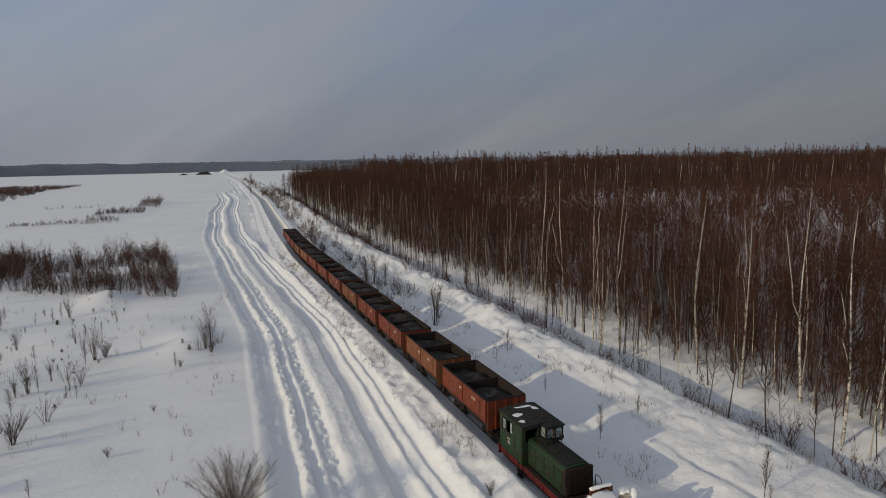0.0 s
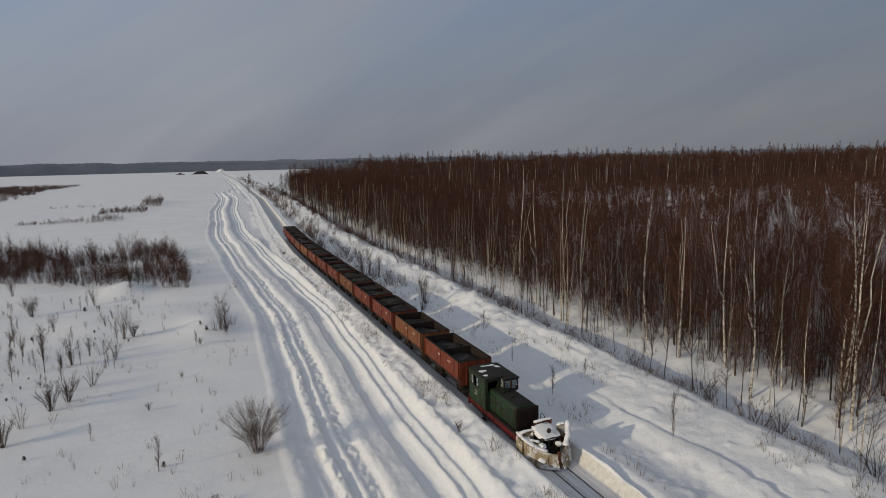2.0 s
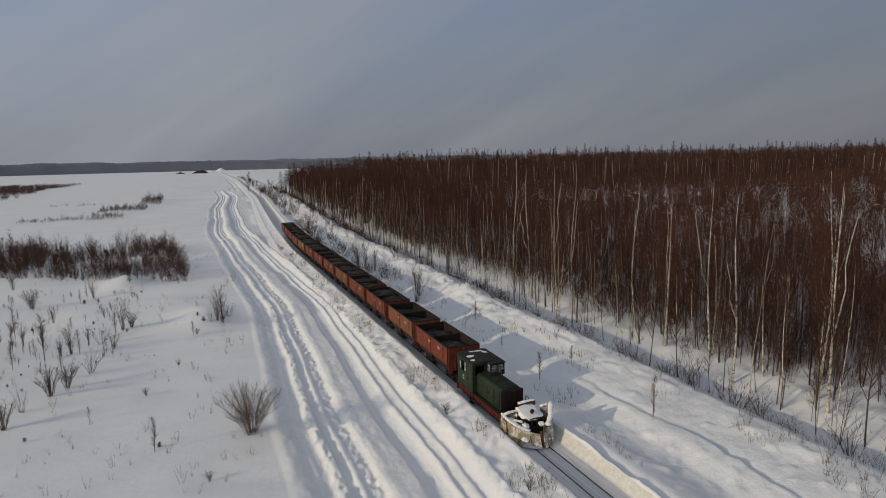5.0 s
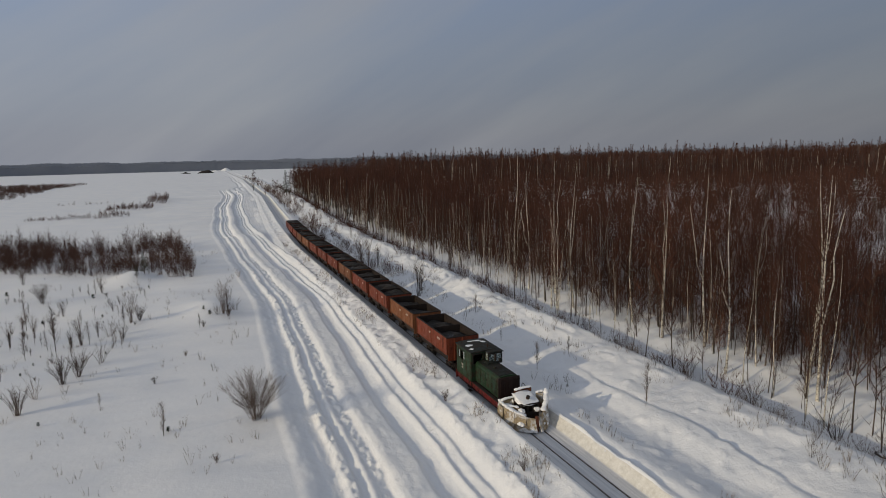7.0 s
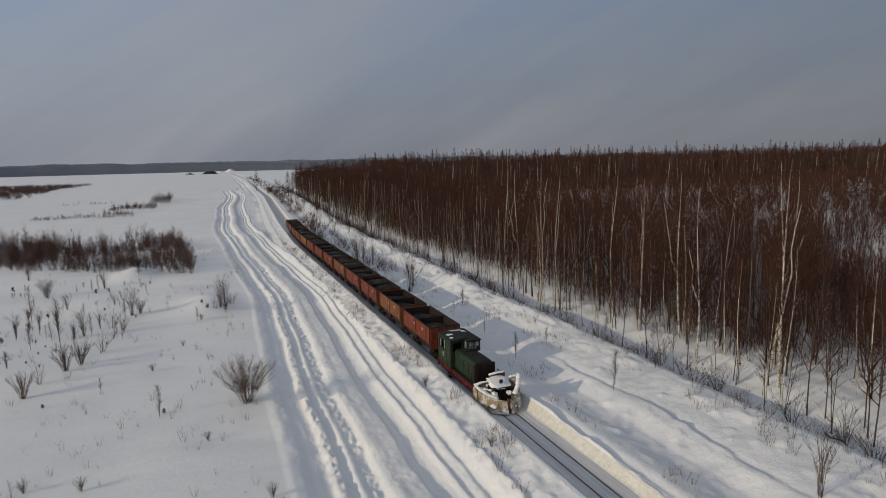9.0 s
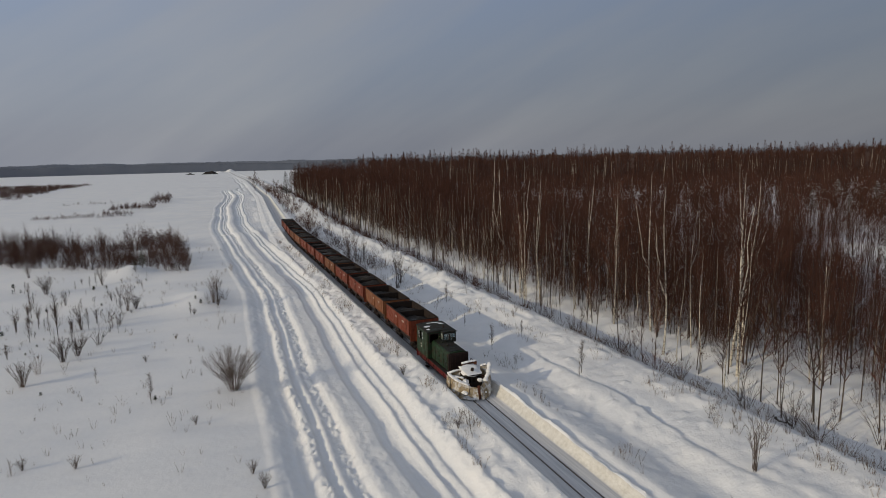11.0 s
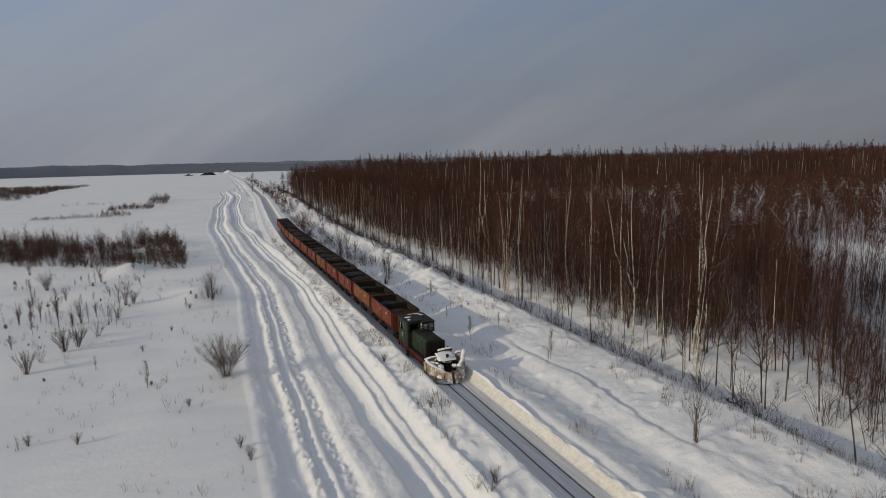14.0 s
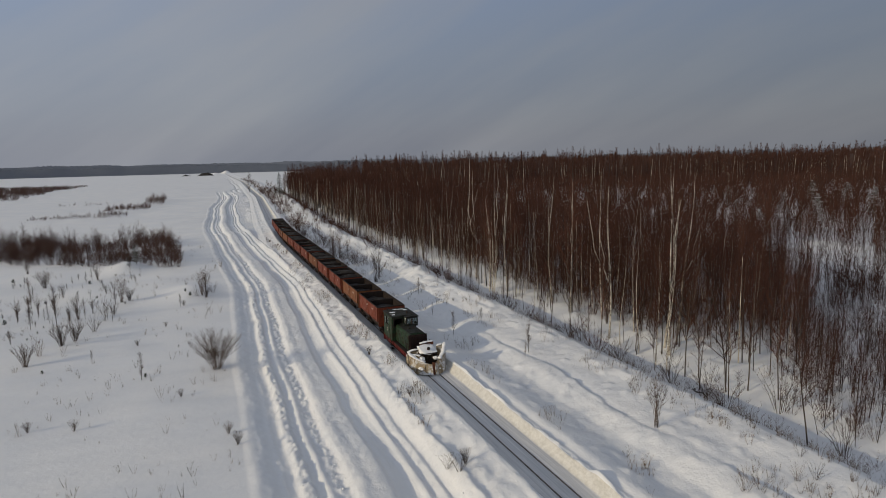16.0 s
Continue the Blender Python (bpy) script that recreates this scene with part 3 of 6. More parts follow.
wagon_red = peat_wagon(ORANGE)
wagon_old = peat_wagon(OCHRE)
first = NOSE + 9.55
for k in range(13):
    y_mid = first + 6.87 * k + 3
    bend = math.degrees(math.atan2(float(track_x(y_mid + 3) - track_x(y_mid - 3)), 6))
    m = pose(float(track_x(y_mid - 3)) + 0.012 * math.sin(2.1 * k), first + 6.87 * k, TOP - 0.005, 0, 0.35 * math.sin(1.7 * k), -bend)
    src = wagon_old if k in (1, 4, 8, 9) else wagon_red
    if k == 0 or k == 1:
        w = src
        w.matrix_basis = m
    else:
        w = copy_thing(src, m)
    faded = src is wagon_old
    tagged(w, "open peat wagon with faded ochre-orange sides, coupled in a train" if faded else "open peat wagon with rusty red-orange sides, coupled in a train", "wagon", "peat wagons of the train")
    load = peat_load(k + 1, (2.24, 2.26, 2.40, 2.42, 2.5, 2.5, 2.46, 2.52, 2.54, 2.5, 2.55, 2.52, 2.54)[k])
    load.matrix_basis = m
    tagged(load, "loose black peat lightly dusted with snow, filling a wagon", "peat", "peat loads")

# ---- the locomotive ----
loco = tagged(new("locomotive"), "small green narrow-gauge diesel locomotive with red frame, weathered", "locomotive")
loco.matrix_basis = pose(0, NOSE - 3.85, 0)
bm = B()
box(bm, -0.81, 0.81, 6.55, 12.35, 0.62, 0.84, 0.01)
box(bm, -0.80, 0.80, 6.7, 12.2, 0.40, 0.62)
part("frame", bm, IRON, loco)
for sx in (-1, 1):
    bm = B()
    box(bm, sx * 0.84 - 0.025, sx * 0.84 + 0.025, 6.55, 12.35, 0.54, 0.84, 0.008)
    for y in (7.4, 8.3, 9.2, 10.1):
        box(bm, sx * 0.875 - 0.015, sx * 0.875 + 0.015, y, y + 0.34, 0.58, 0.78)
    part("side_sill", bm, RED, loco, "worn bright red side sill")
    bm = B()
    box(bm, sx * 0.76 - 0.12, sx * 0.76 + 0.10, 6.6, 9.9, 0.85, 0.89)
    part("walkway", bm, IRON, loco)
    bm = B()
    for z in (0.30, 0.52):
        box(bm, sx * 0.93 - 0.10, sx * 0.93 + 0.10, 10.05, 10.45, z, z + 0.035)
    for y in (10.06, 10.42):
        box(bm, sx * 0.93 - 0.012, sx * 0.93 + 0.012, y, y + 0.03, 0.30, 0.9)
    part("step", bm, IRON, loco)
    for y in (7.7, 9.3, 10.9):
        wheel(loco, sx * 0.39, y, 0.33).location = (0, 0, TOP)
for y, s in ((6.50, -1), (12.38, 1)):
    bm = B()
    box(bm, -0.95, 0.95, y - 0.05, y + 0.05, 0.45, 0.95, 0.01)
    part("buffer_beam", bm, RED, loco)
    bm = B()
    cyl(bm, (0, y, 0.80), (0, y + s * 0.30, 0.80), 0.06, 0.06, 8)
    box(bm, -0.13, 0.13, y + s * 0.28, y + s * 0.38, 0.70, 0.90, 0.02)
    part("coupler", bm, IRON, loco)
# hood with side doors, louvres and a rounded top
bm = B()
prism(bm, [(-0.66, 0.96), (-0.66, 1.98), (-0.62, 2.08), (-0.53, 2.15), (-0.2, 2.205), (0.2, 2.205), (0.53, 2.15), (0.62, 2.08), (0.66, 1.98), (0.66, 0.96)], 7.05, 10.05, "y")
hood = part("hood", bm, GREEN, loco)
bm = B()
prism(bm, [(-0.52, 2.157), (-0.2, 2.21), (0.2, 2.21), (0.52, 2.157), (0.52, 2.177), (0.2, 2.232), (-0.2, 2.232), (-0.52, 2.177)], 7.15, 9.95, "y")
part("hood_cover", bm, GREENTOP, hood, "dull green hood top with rust and grime")
for sx in (-1, 1):
    for k in range(4):
        bm = B()
        y = 7.16 + 0.72 * k
        box(bm, sx * 0.668 - 0.012, sx * 0.668 + 0.012, y, y + 0.66, 1.04, 1.94, 0.008)
        door = part("hood_door", bm, GREEN, hood)
        if k in (0, 2):
            for j in range(6):
                bm = B()
                panel(bm, [(sx * 0.682, y + 0.12, 1.25 + 0.10 * j), (sx * 0.682, y + 0.54, 1.25 + 0.10 * j), (sx * 0.705, y + 0.54, 1.20 + 0.10 * j), (sx * 0.705, y + 0.12, 1.20 + 0.10 * j)], 0.008)
                part("louvre", bm, GREEN, door)
        bm = B()
        box(bm, sx * 0.695 - 0.012, sx * 0.695 + 0.012, y + 0.55, y + 0.60, 1.5, 1.62)
        part("latch", bm, IRON, door)
bm = B()
box(bm, -0.69, 0.69, 6.93, 7.06, 0.96, 2.12, 0.05)
part("radiator_shell", bm, MAROON, loco, "dark rust-brown hood front")
bm = B()
box(bm, -0.58, 0.58, 6.905, 6.935, 1.02, 2.04, 0.01)
rad = part("radiator", bm, MAROON, loco, "dark rusty radiator core")
for k in range(11):
    bm = B()
    x = -0.53 + 0.106 * k
    box(bm, x - 0.012, x + 0.012, 6.885, 6.908, 1.06, 2.0)
    part("shutter_slat", bm, MAROON, rad)
bm = B()
cyl(bm, (0.45, 9.55, 2.2), (0.45, 9.55, 2.62), 0.06, 0.055, 12)
cyl(bm, (0.45, 9.55, 2.3), (0.45, 9.55, 2.36), 0.085, 0.085, 12)
part("exhaust_pipe", bm, IRON, loco)
bm = B()
cyl(bm, (-0.2, 8.3, 2.22), (-0.2, 8.3, 2.34), 0.10, 0.10, 12)
part("filler_cap", bm, GREENTOP, hood)
bm = B()
box(bm, -0.30, 0.10, 9.05, 9.4, 2.22, 2.30, 0.02)
part("hatch", bm, GREENTOP, hood)
bm = B()
cyl(bm, (0.62, 9.25, 2.12), (0.62, 9.25, 2.30), 0.03, 0.03, 8)
cyl(bm, (0.62, 9.33, 2.38), (0.62, 9.17, 2.38), 0.07, 0.10, 12)
part("headlight", bm, GREENTOP, loco)
for sx in (-1, 1):
    bm = B()                                               # bent hand rails beside the radiator
    pts = [(sx * 0.86, 6.62, 0.95), (sx * 0.86, 6.62, 1.55), (sx * 0.86, 6.72, 1.64), (sx * 0.86, 6.95, 1.64), (sx * 0.86, 7.02, 1.55), (sx * 0.86, 7.02, 0.96)]
    for a, b in zip(pts, pts[1:]):
        cyl(bm, a, b, 0.018, 0.018, 6)
    part("handrail", bm, IRON, loco)
# cab: corner posts and plates with real openings
C0, C1, CW, CB, CT = 10.05, 12.2, 0.93, 0.92, 2.72
bm = B()
box(bm, -CW, CW, C0, C1, CB, CB + 0.05)
part("cab_floor", bm, IRON, loco)


def wall_with_hole(bm, fixed, axis, t, a0, a1, z0, z1, holes):
    """A plate between a0..a1 and z0..z1 with rectangular holes (lo, hi, bottom, top)."""
    cuts = sorted({a0, a1, *[h[0] for h in holes], *[h[1] for h in holes]})
    zc = sorted({z0, z1, *[h[2] for h in holes], *[h[3] for h in holes]})
    for p, q in zip(cuts, cuts[1:]):
        for r, s in zip(zc, zc[1:]):
            mid = ((p + q) / 2, (r + s) / 2)
            if any(h[0] < mid[0] < h[1] and h[2] < mid[1] < h[3] for h in holes):
                continue
            if axis == "x":
                box(bm, fixed - t / 2, fixed + t / 2, p, q, r, s)
            else:
                box(bm, p, q, fixed - t / 2, fixed + t / 2, r, s)
    bmesh.ops.remove_doubles(bm, verts=bm.verts, dist=1e-5)


for sx in (-1, 1):
    bm = B()
    wall_with_hole(bm, sx * CW, "x", 0.05, C0, C1, CB, CT, [(10.95, 11.5, 1.95, 2.55), (11.62, 11.95, 1.98, 2.50)])
    side_wall = part("cab_side", bm, GREEN, loco)
    for y0, y1, z0, z1 in ((10.95, 11.5, 1.95, 2.55), (11.62, 11.95, 1.98, 2.50)):
        bm = B()
        wall_with_hole(bm, sx * (CW + 0.02), "x", 0.05, y0 - 0.04, y1 + 0.04, z0 - 0.04, z1 + 0.04, [(y0, y1, z0, z1)])
        part("window_frame", bm, IRON if y1 > 11.6 else GREEN, side_wall)
        bm = B()
        box(bm, sx * CW - 0.004, sx * CW + 0.004, y0, y0 + (y1 - y0) * (0.5 if y1 < 11.6 else 1.0), z0, z1)
        part("window_pane", bm, GLASS, side_wall)
    bm = B()
    box(bm, sx * (CW + 0.028) - 0.006, sx * (CW + 0.028) + 0.006, 10.12, 10.80, CB + 0.06, 2.60, 0.004)
    door = part("cab_door", bm, GREEN, side_wall)
    bm = B()
    cyl(bm, (sx * (CW + 0.05), 10.72, 1.6), (sx * (CW + 0.05), 10.72, 1.75), 0.015, 0.015, 6)
    part("handle", bm, IRON, door)
    bm = B()
    for y, h_ in ((11.22, 0.2), (11.36, 0.2), (11.22, 0.0), (11.34, 0.0)):
        box(bm, sx * (CW + 0.027), sx * (CW + 0.031), y, y + 0.09, 1.40 + h_ * 0.9, 1.52 + h_ * 0.9)
    part("stencil_mark", bm, WHITE, side_wall, "small white stencilled mark")
for y, holes in ((C0, [(-0.80, -0.16, 1.98, 2.58)]), (C1, [(-0.75, -0.1, 1.95, 2.55), (0.1, 0.75, 1.95, 2.55)])):
    bm = B()
    wall_with_hole(bm, y, "y", 0.05, -CW, CW if y == C1 else -0.02, CB, CT, holes)
    if y == C0:
        box(bm, -0.02, CW, y - 0.025, y + 0.025, CB, 2.02)
    end_wall = part("cab_front" if y == C0 else "cab_back", bm, GREEN, loco)
    for x0, x1, z0, z1 in holes:
        if y == C1:                                        # the front opening is left unglazed to look dark
            bm = B()
            box(bm, x0, x1, y - 0.004, y + 0.004, z0, z1)
            part("window_pane", bm, GLASS, end_wall)
        bm = B()
        wall_with_hole(bm, y - (0.03 if y == C0 else -0.03), "y", 0.02, x0 - 0.05, x1 + 0.05, z0 - 0.05, z1 + 0.05, [(x0, x1, z0, z1)])
        part("window_frame", bm, IRON, end_wall)
bm = B()
F0 = C0 - 0.50                                             # front of the glazed half
for x in (0.02, CW - 0.04):
    for y in (F0 + 0.03, C0 - 0.04):
        box(bm, x - 0.035, x + 0.035, y - 0.035, y + 0.035, 2.02, CT + 0.02, 0.006)
box(bm, -0.015, CW, F0, C0 - 0.03, 2.02, 2.14, 0.01)
box(bm, -0.015, CW, F0, F0 + 0.06, CT - 0.08, CT + 0.02)
turret = part("glazed_front", bm, GREENTOP, loco, "dark framed glazed half of the cab front")
bm = B()
box(bm, 0.055, CW - 0.075, F0 + 0.026, F0 + 0.034, 2.14, CT - 0.08)
part("window_pane", bm, GLASS, turret)
for x in (0.02, CW - 0.04):
    bm = B()
    box(bm, x - 0.004, x + 0.004, F0 + 0.065, C0 - 0.075, 2.14, CT - 0.02)
    part("window_pane", bm, GLASS, turret)
bm = B()
prism(bm, [(-0.06, CT + 0.02), (-0.06, CT + 0.06), (0.45, CT + 0.10), (CW + 0.05, CT + 0.06), (CW + 0.05, CT + 0.02)], F0 - 0.08, C0 - 0.125, "y")
part("glazed_front_roof", bm, GREENTOP, turret)
bm = B()
panel(bm, [(0.08, F0 + 0.30, 2.14), (0.80, F0 + 0.30, 2.14), (0.80, F0 + 0.14, 2.44), (0.08, F0 + 0.14, 2.44)], 0.02)
part("sun_shield", bm, PALEGREEN, turret, "pale green plate behind the windscreen")
bm = B()
prism(bm, [(-CW - 0.07, CT), (-CW - 0.07, CT + 0.05), (-0.6, CT + 0.10), (0, CT + 0.12), (0.6, CT + 0.10), (CW + 0.07, CT + 0.05), (CW + 0.07, CT)], C0 - 0.12, C1 + 0.10, "y")
roof = part("cab_roof", bm, GREENTOP, loco, "dull green roof with grime and rust patches")
for k, (x, y, w_, l_) in enumerate(((-0.35, 11.2, 0.42, 0.30), (-0.55, 10.5, 0.25, 0.22), (0.45, 11.6, 0.30, 0.35), (0.1, 11.9, 0.5, 0.18))):
    bm = B()                                               # thin remains of snow on the roof
    bmesh.ops.create_icosphere(bm, subdivisions=2, radius=1.0)
    for v in bm.verts:
        f = 1 + 0.5 * noise.noise(v.co * 1.8 + Vector((k * 7.0, 0, 0)))
        v.co = Vector((x + v.co.x * w_ * f, y + v.co.y * l_ * f, CT + 0.105 - 0.045 * abs(x) + v.co.z * 0.022))
    part("snow_patch", bm, BROKEN, roof, "thin patch of old snow")
bm = B()
cyl(bm, (0.35, 10.4, CT + 0.08), (0.35, 10.4, CT + 0.34), 0.05, 0.06, 10)
part("roof_lamp", bm, IRON, roof)
bm = B()
cyl(bm, (-0.7, 12.0, CT + 0.06), (-0.7, 12.0, CT + 0.24), 0.04, 0.03, 8)
part("horn", bm, IRON, roof)
# a dark panel added in place of the shade inside the cab
bm = B()
box(bm, -0.88, 0.10, 10.9, 11.0, 0.98, 2.66)
part("bulkhead", bm, IRON, loco, "dark panel added inside the cab to darken its windows")
# a pale bulkhead and desk behind the right-hand windscreen
bm = B()
box(bm, 0.0, 0.88, 10.2, 10.6, 1.0, 2.12, 0.03)
part("control_desk", bm, PALEGREEN, loco, "pale green control desk behind the windscreen")
bm = B()
box(bm, 0.0, 0.66, 9.78, 10.02, 2.16, 2.25, 0.02)
part("wiper_ledge", bm, PALEGREEN, loco, "pale green ledge under the windscreen")

# ---- the snow plough in front ----
plough = tagged(new("snow_plough"), "battered tan wedge snow plough caked with snow, coupled before the locomotive", "snow plough")
plough.matrix_basis = pose(0, NOSE - 3.85, 0)


def mouldboard(sx, k):
    """One flat plate of the wedge, out of three that run from the nose to the outer rear edge."""
    up = (0.03, 0.08, 0.18, 0.32) if sx < 0 else (0.10, 0.20, 0.42, 0.78)
    knots = [(0.07, 3.92, 0.86 + up[0], 0.30), (0.52, 4.12, 0.95 + up[1], 0.22), (0.98, 4.55, 1.04 + up[2], 0.16), (1.28, 5.10, 1.12 + up[3], 0.10)]
    (xa, ya, ta, ca), (xb, yb, tb, cb) = knots[k], knots[k + 1]
    bm = B()
    n, m_ = 5, 5
    grid = []
    for i in range(n + 1):
        u = 0.005 + 0.99 * i / n
        row = []
        for j in range(m_ + 1):
            v = j / m_
            c = (ca + (cb - ca) * u) * (1 - v) ** 1.8
            dent = 0.035 * noise.noise(Vector((u * 3 + k * 5, v * 3, sx * 4.0)))
            row.append(bm.verts.new((sx * (xa + (xb - xa) * u + 0.15 * c + dent), ya + (yb - ya) * u - c + dent, 0.24 + (ta + (tb - ta) * u - 0.24) * v + (0.05 * noise.noise(Vector((u * 9 + k * 7, 2.2, sx))) if j == m_ else 0))))
        grid.append(row)
    for i in range(n):
        for j in range(m_):
            bm.faces.new((grid[i][j], grid[i + 1][j], grid[i + 1][j + 1], grid[i][j + 1]))
    bmesh.ops.recalc_face_normals(bm, faces=bm.faces)
    bmesh.ops.solidify(bm, geom=bm.faces[:], thickness=0.05)
    bmesh.ops.recalc_face_normals(bm, faces=bm.faces)
    return bm


def snow_lump(x, y, z, r, seed, parent):
    """A frozen clod stuck to the plough."""
    bm = B()
    bmesh.ops.create_icosphere(bm, subdivisions=2, radius=1.0)
    for v in bm.verts:
        v.co *= 1 + 0.45 * noise.noise(v.co * 1.6 + Vector((seed, 0, 0)))
        v.co = Vector((x + v.co.x * r, y + v.co.y * r, z + v.co.z * r * 0.7))
    return part("snow_clod", bm, BROKEN, parent, "frozen snow clod")


def snow_roll(pts, r, seed, parent, squash=0.5):
    """A lumpy roll of snow lying along a line of points."""
    rnd = random.Random(seed)
    bm = B()
    pts = [Vector(p) for p in pts]
    path = []
    for a, b in zip(pts, pts[1:]):
        for k in range(5):
            path.append(a.lerp(b, k / 5))
    path.append(pts[-1])
    rings = []
    for k, p in enumerate(path):
        fwd = (path[min(k + 1, len(path) - 1)] - path[max(k - 1, 0)]).normalized()
        side = fwd.cross(Vector((0, 0, 1))).normalized()
        up = side.cross(fwd)
        rr = r * (0.70 + 0.55 * rnd.random()) * (0.75 if k in (0, len(path) - 1) else 1)
        rings.append([bm.verts.new(p + side * math.cos(a_) * rr * (0.85 + 0.3 * rnd.random()) + up * math.sin(a_) * rr * squash * (0.85 + 0.3 * rnd.random())) for a_ in [i * math.tau / 9 for i in range(9)]])
    for r0, r1 in zip(rings, rings[1:]):
        for i in range(9):
            bm.faces.new((r0[i], r0[(i + 1) % 9], r1[(i + 1) % 9], r1[i]))
    bm.faces.new(rings[0][::-1])
    bm.faces.new(rings[-1])
    bmesh.ops.recalc_face_normals(bm, faces=bm.faces)
    for f in bm.faces:
        f.smooth = True
    return part("snow_cap", bm, BROKEN, parent, "caked snow")


for sx in (-1, 1):
    for k in range(3):
        blade = part("mouldboard", mouldboard(sx, k), CAKED, plough)
        if k > 0:
            h0, h1 = ((1.05, 1.22), (1.22, 1.44))[k - 1] if sx < 0 else ((1.15, 1.46), (1.46, 1.90))[k - 1]
            snow_roll([(sx * (0.5, 0.95)[k - 1], (4.16, 4.58)[k - 1], h0), (sx * (0.75, 1.13)[k - 1], (4.40, 4.88)[k - 1], (h0 + h1) / 2), (sx * (0.97, 1.28)[k - 1], (4.58, 5.12)[k - 1], h1)], 0.15 if sx > 0 else 0.14, 5 + sx + 3 * k, blade)
    for j in range(5):
        rr = random.Random(40 + j + 10 * sx)
        u = rr.random()
        snow_lump(sx * (0.2 + 1.0 * u), 3.86 + 1.0 * u ** 1.4 - 0.05, rr.uniform(0.24, 0.85), rr.uniform(0.07, 0.19), 3 * j + sx, plough)
    bm = B()                                               # rear wing plate, turned back along the side
    panel(bm, [(sx * 1.30, 5.22, 0.35), (sx * 1.18, 6.05, 0.55), (sx * 1.12, 6.10, 1.10), (sx * 1.30, 5.16, 1.24)], 0.04)
    part("side_wing", bm, RUST if sx > 0 else CAKED, plough, "rusted side wing")
    bm = B()
    cyl(bm, (sx * 0.55, 6.45, 0.80), (sx * 1.15, 5.3, 0.75), 0.06, 0.06, 8)
    cyl(bm, (sx * 0.55, 6.45, 0.85), (sx * 0.95, 4.85, 1.15), 0.05, 0.05, 8)
    part("push_arm", bm, RUST, plough)
    bm = B()
    cyl(bm, (sx * 0.72, 5.75, 0.34), (sx * 0.62, 5.75, 0.34), 0.16, 0.16, 14)
    part("guide_wheel", bm, IRON, plough)
bm = B()
prism(bm, [(-0.10, 0.20), (0.10, 0.20), (0.06, 1.02), (-0.06, 1.02)], 3.84, 3.98, "y")
part("nose_plate", bm, RUST, plough, "dark rusty nose plate")
# upright fins of the raised wings behind the blade
for x0, y0, x1, y1, z0, z1, mt in ((-0.30, 5.80, 0.66, 5.62, 1.05, 1.92, RUST), (0.74, 5.30, 1.10, 5.12, 1.00, 1.78, CAKED), (-1.05, 5.9, -0.3, 5.8, 0.8, 1.42, CAKED)):
    bm = B()
    panel(bm, [(x0, y0, z0), (x1, y1, z0), (x1, y1, z1), (x0, y0, z1 - 0.12)], 0.05)
    wing = part("upright_wing", bm, mt, plough)
    snow_roll([(x0, y0, z1 - 0.08), ((x0 + x1) / 2, (y0 + y1) / 2, z1 + 0.0), (x1, y1, z1 + 0.04)], 0.11, int(100 * z1), wing)
# the low housing between the blades with its thick cap of snow
bm = B()
wall_with_hole(bm, 4.62, "y", 0.04, -0.52, 0.52, 0.55, 1.42, [(-0.44, -0.18, 1.02, 1.36), (-0.10, 0.12, 1.02, 1.36), (0.20, 0.44, 1.02, 1.36)])
wall_with_hole(bm, -0.52, "x", 0.04, 4.64, 5.45, 0.55, 1.42, [(4.76, 5.05, 1.02, 1.36), (5.12, 5.38, 1.02, 1.36)])
box(bm, 0.50, 0.54, 4.64, 5.45, 0.55, 1.42)
box(bm, -0.52, 0.52, 5.43, 5.47, 0.55, 1.42)
box(bm, -0.56, 0.56, 4.58, 5.49, 1.42, 1.46)
housing = part("housing", bm, IRON, plough, "dark metal housing with openings")
bm = B()
bmesh.ops.create_uvsphere(bm, u_segments=18, v_segments=10, radius=1.0)
rnd = random.Random(9)
for v in bm.verts:
    c = v.co.copy()
    f = 1 + 0.42 * noise.noise(c * 2.1 + Vector((3.0, 0, 0)))
    sq = lambda t_: math.copysign(abs(t_) ** 0.42, t_)
    v.co = Vector((sq(c.x) * 0.58 * f, 5.08 + sq(c.y) * 0.50 * f, 1.49 + 0.10 * c.y + (sq(c.z) * 0.13 * f * (1.0 + 0.9 * sq(c.y)) + 0.02 if c.z > 0 else c.z * 0.05)))
for f in bm.faces:
    f.smooth = True
part("snow_cap", bm, BROKEN, housing, "thick cap of snow")
for x0, y0, x1, y1, z0, z1, mt in ((-1.20, 5.15, -0.62, 4.70, 0.55, 1.36, TAN), (-1.14, 5.25, -0.95, 6.35, 0.50, 1.22, CAKED), (-0.95, 6.35, -0.35, 6.42, 0.62, 1.10, RUST)):
    bm = B()                                               # old plates patched on behind the blade
    panel(bm, [(x0, y0, z0), (x1, y1, z0), (x1, y1, z1 - 0.06), (x0, y0, z1)], 0.045)
    plate = part("patch_plate", bm, mt, plough)
    snow_roll([(x0, y0, z1 + 0.02), ((x0 + x1) / 2, (y0 + y1) / 2, z1 + 0.02), (x1, y1, z1 - 0.03)], 0.10, int(50 * z1) + 3, plate)
for k, (x, y, z, r) in enumerate(((-0.55, 4.55, 1.22, 0.20), (0.35, 4.50, 1.18, 0.17), (-0.85, 5.65, 1.12, 0.24), (0.70, 5.6, 1.35, 0.18), (-0.25, 5.75, 1.30, 0.22), (0.95, 5.45, 1.30, 0.16))):
    snow_lump(x, y, z - 0.06, r, 60 + 5 * k, plough)
# a black cylinder stands in for the dark hole in the snow cap
bm = B()
cyl(bm, (0.05, 4.98, 1.58), (0.05, 4.90, 1.745), 0.10, 0.10, 12)
part("lamp", bm, IRON, housing)
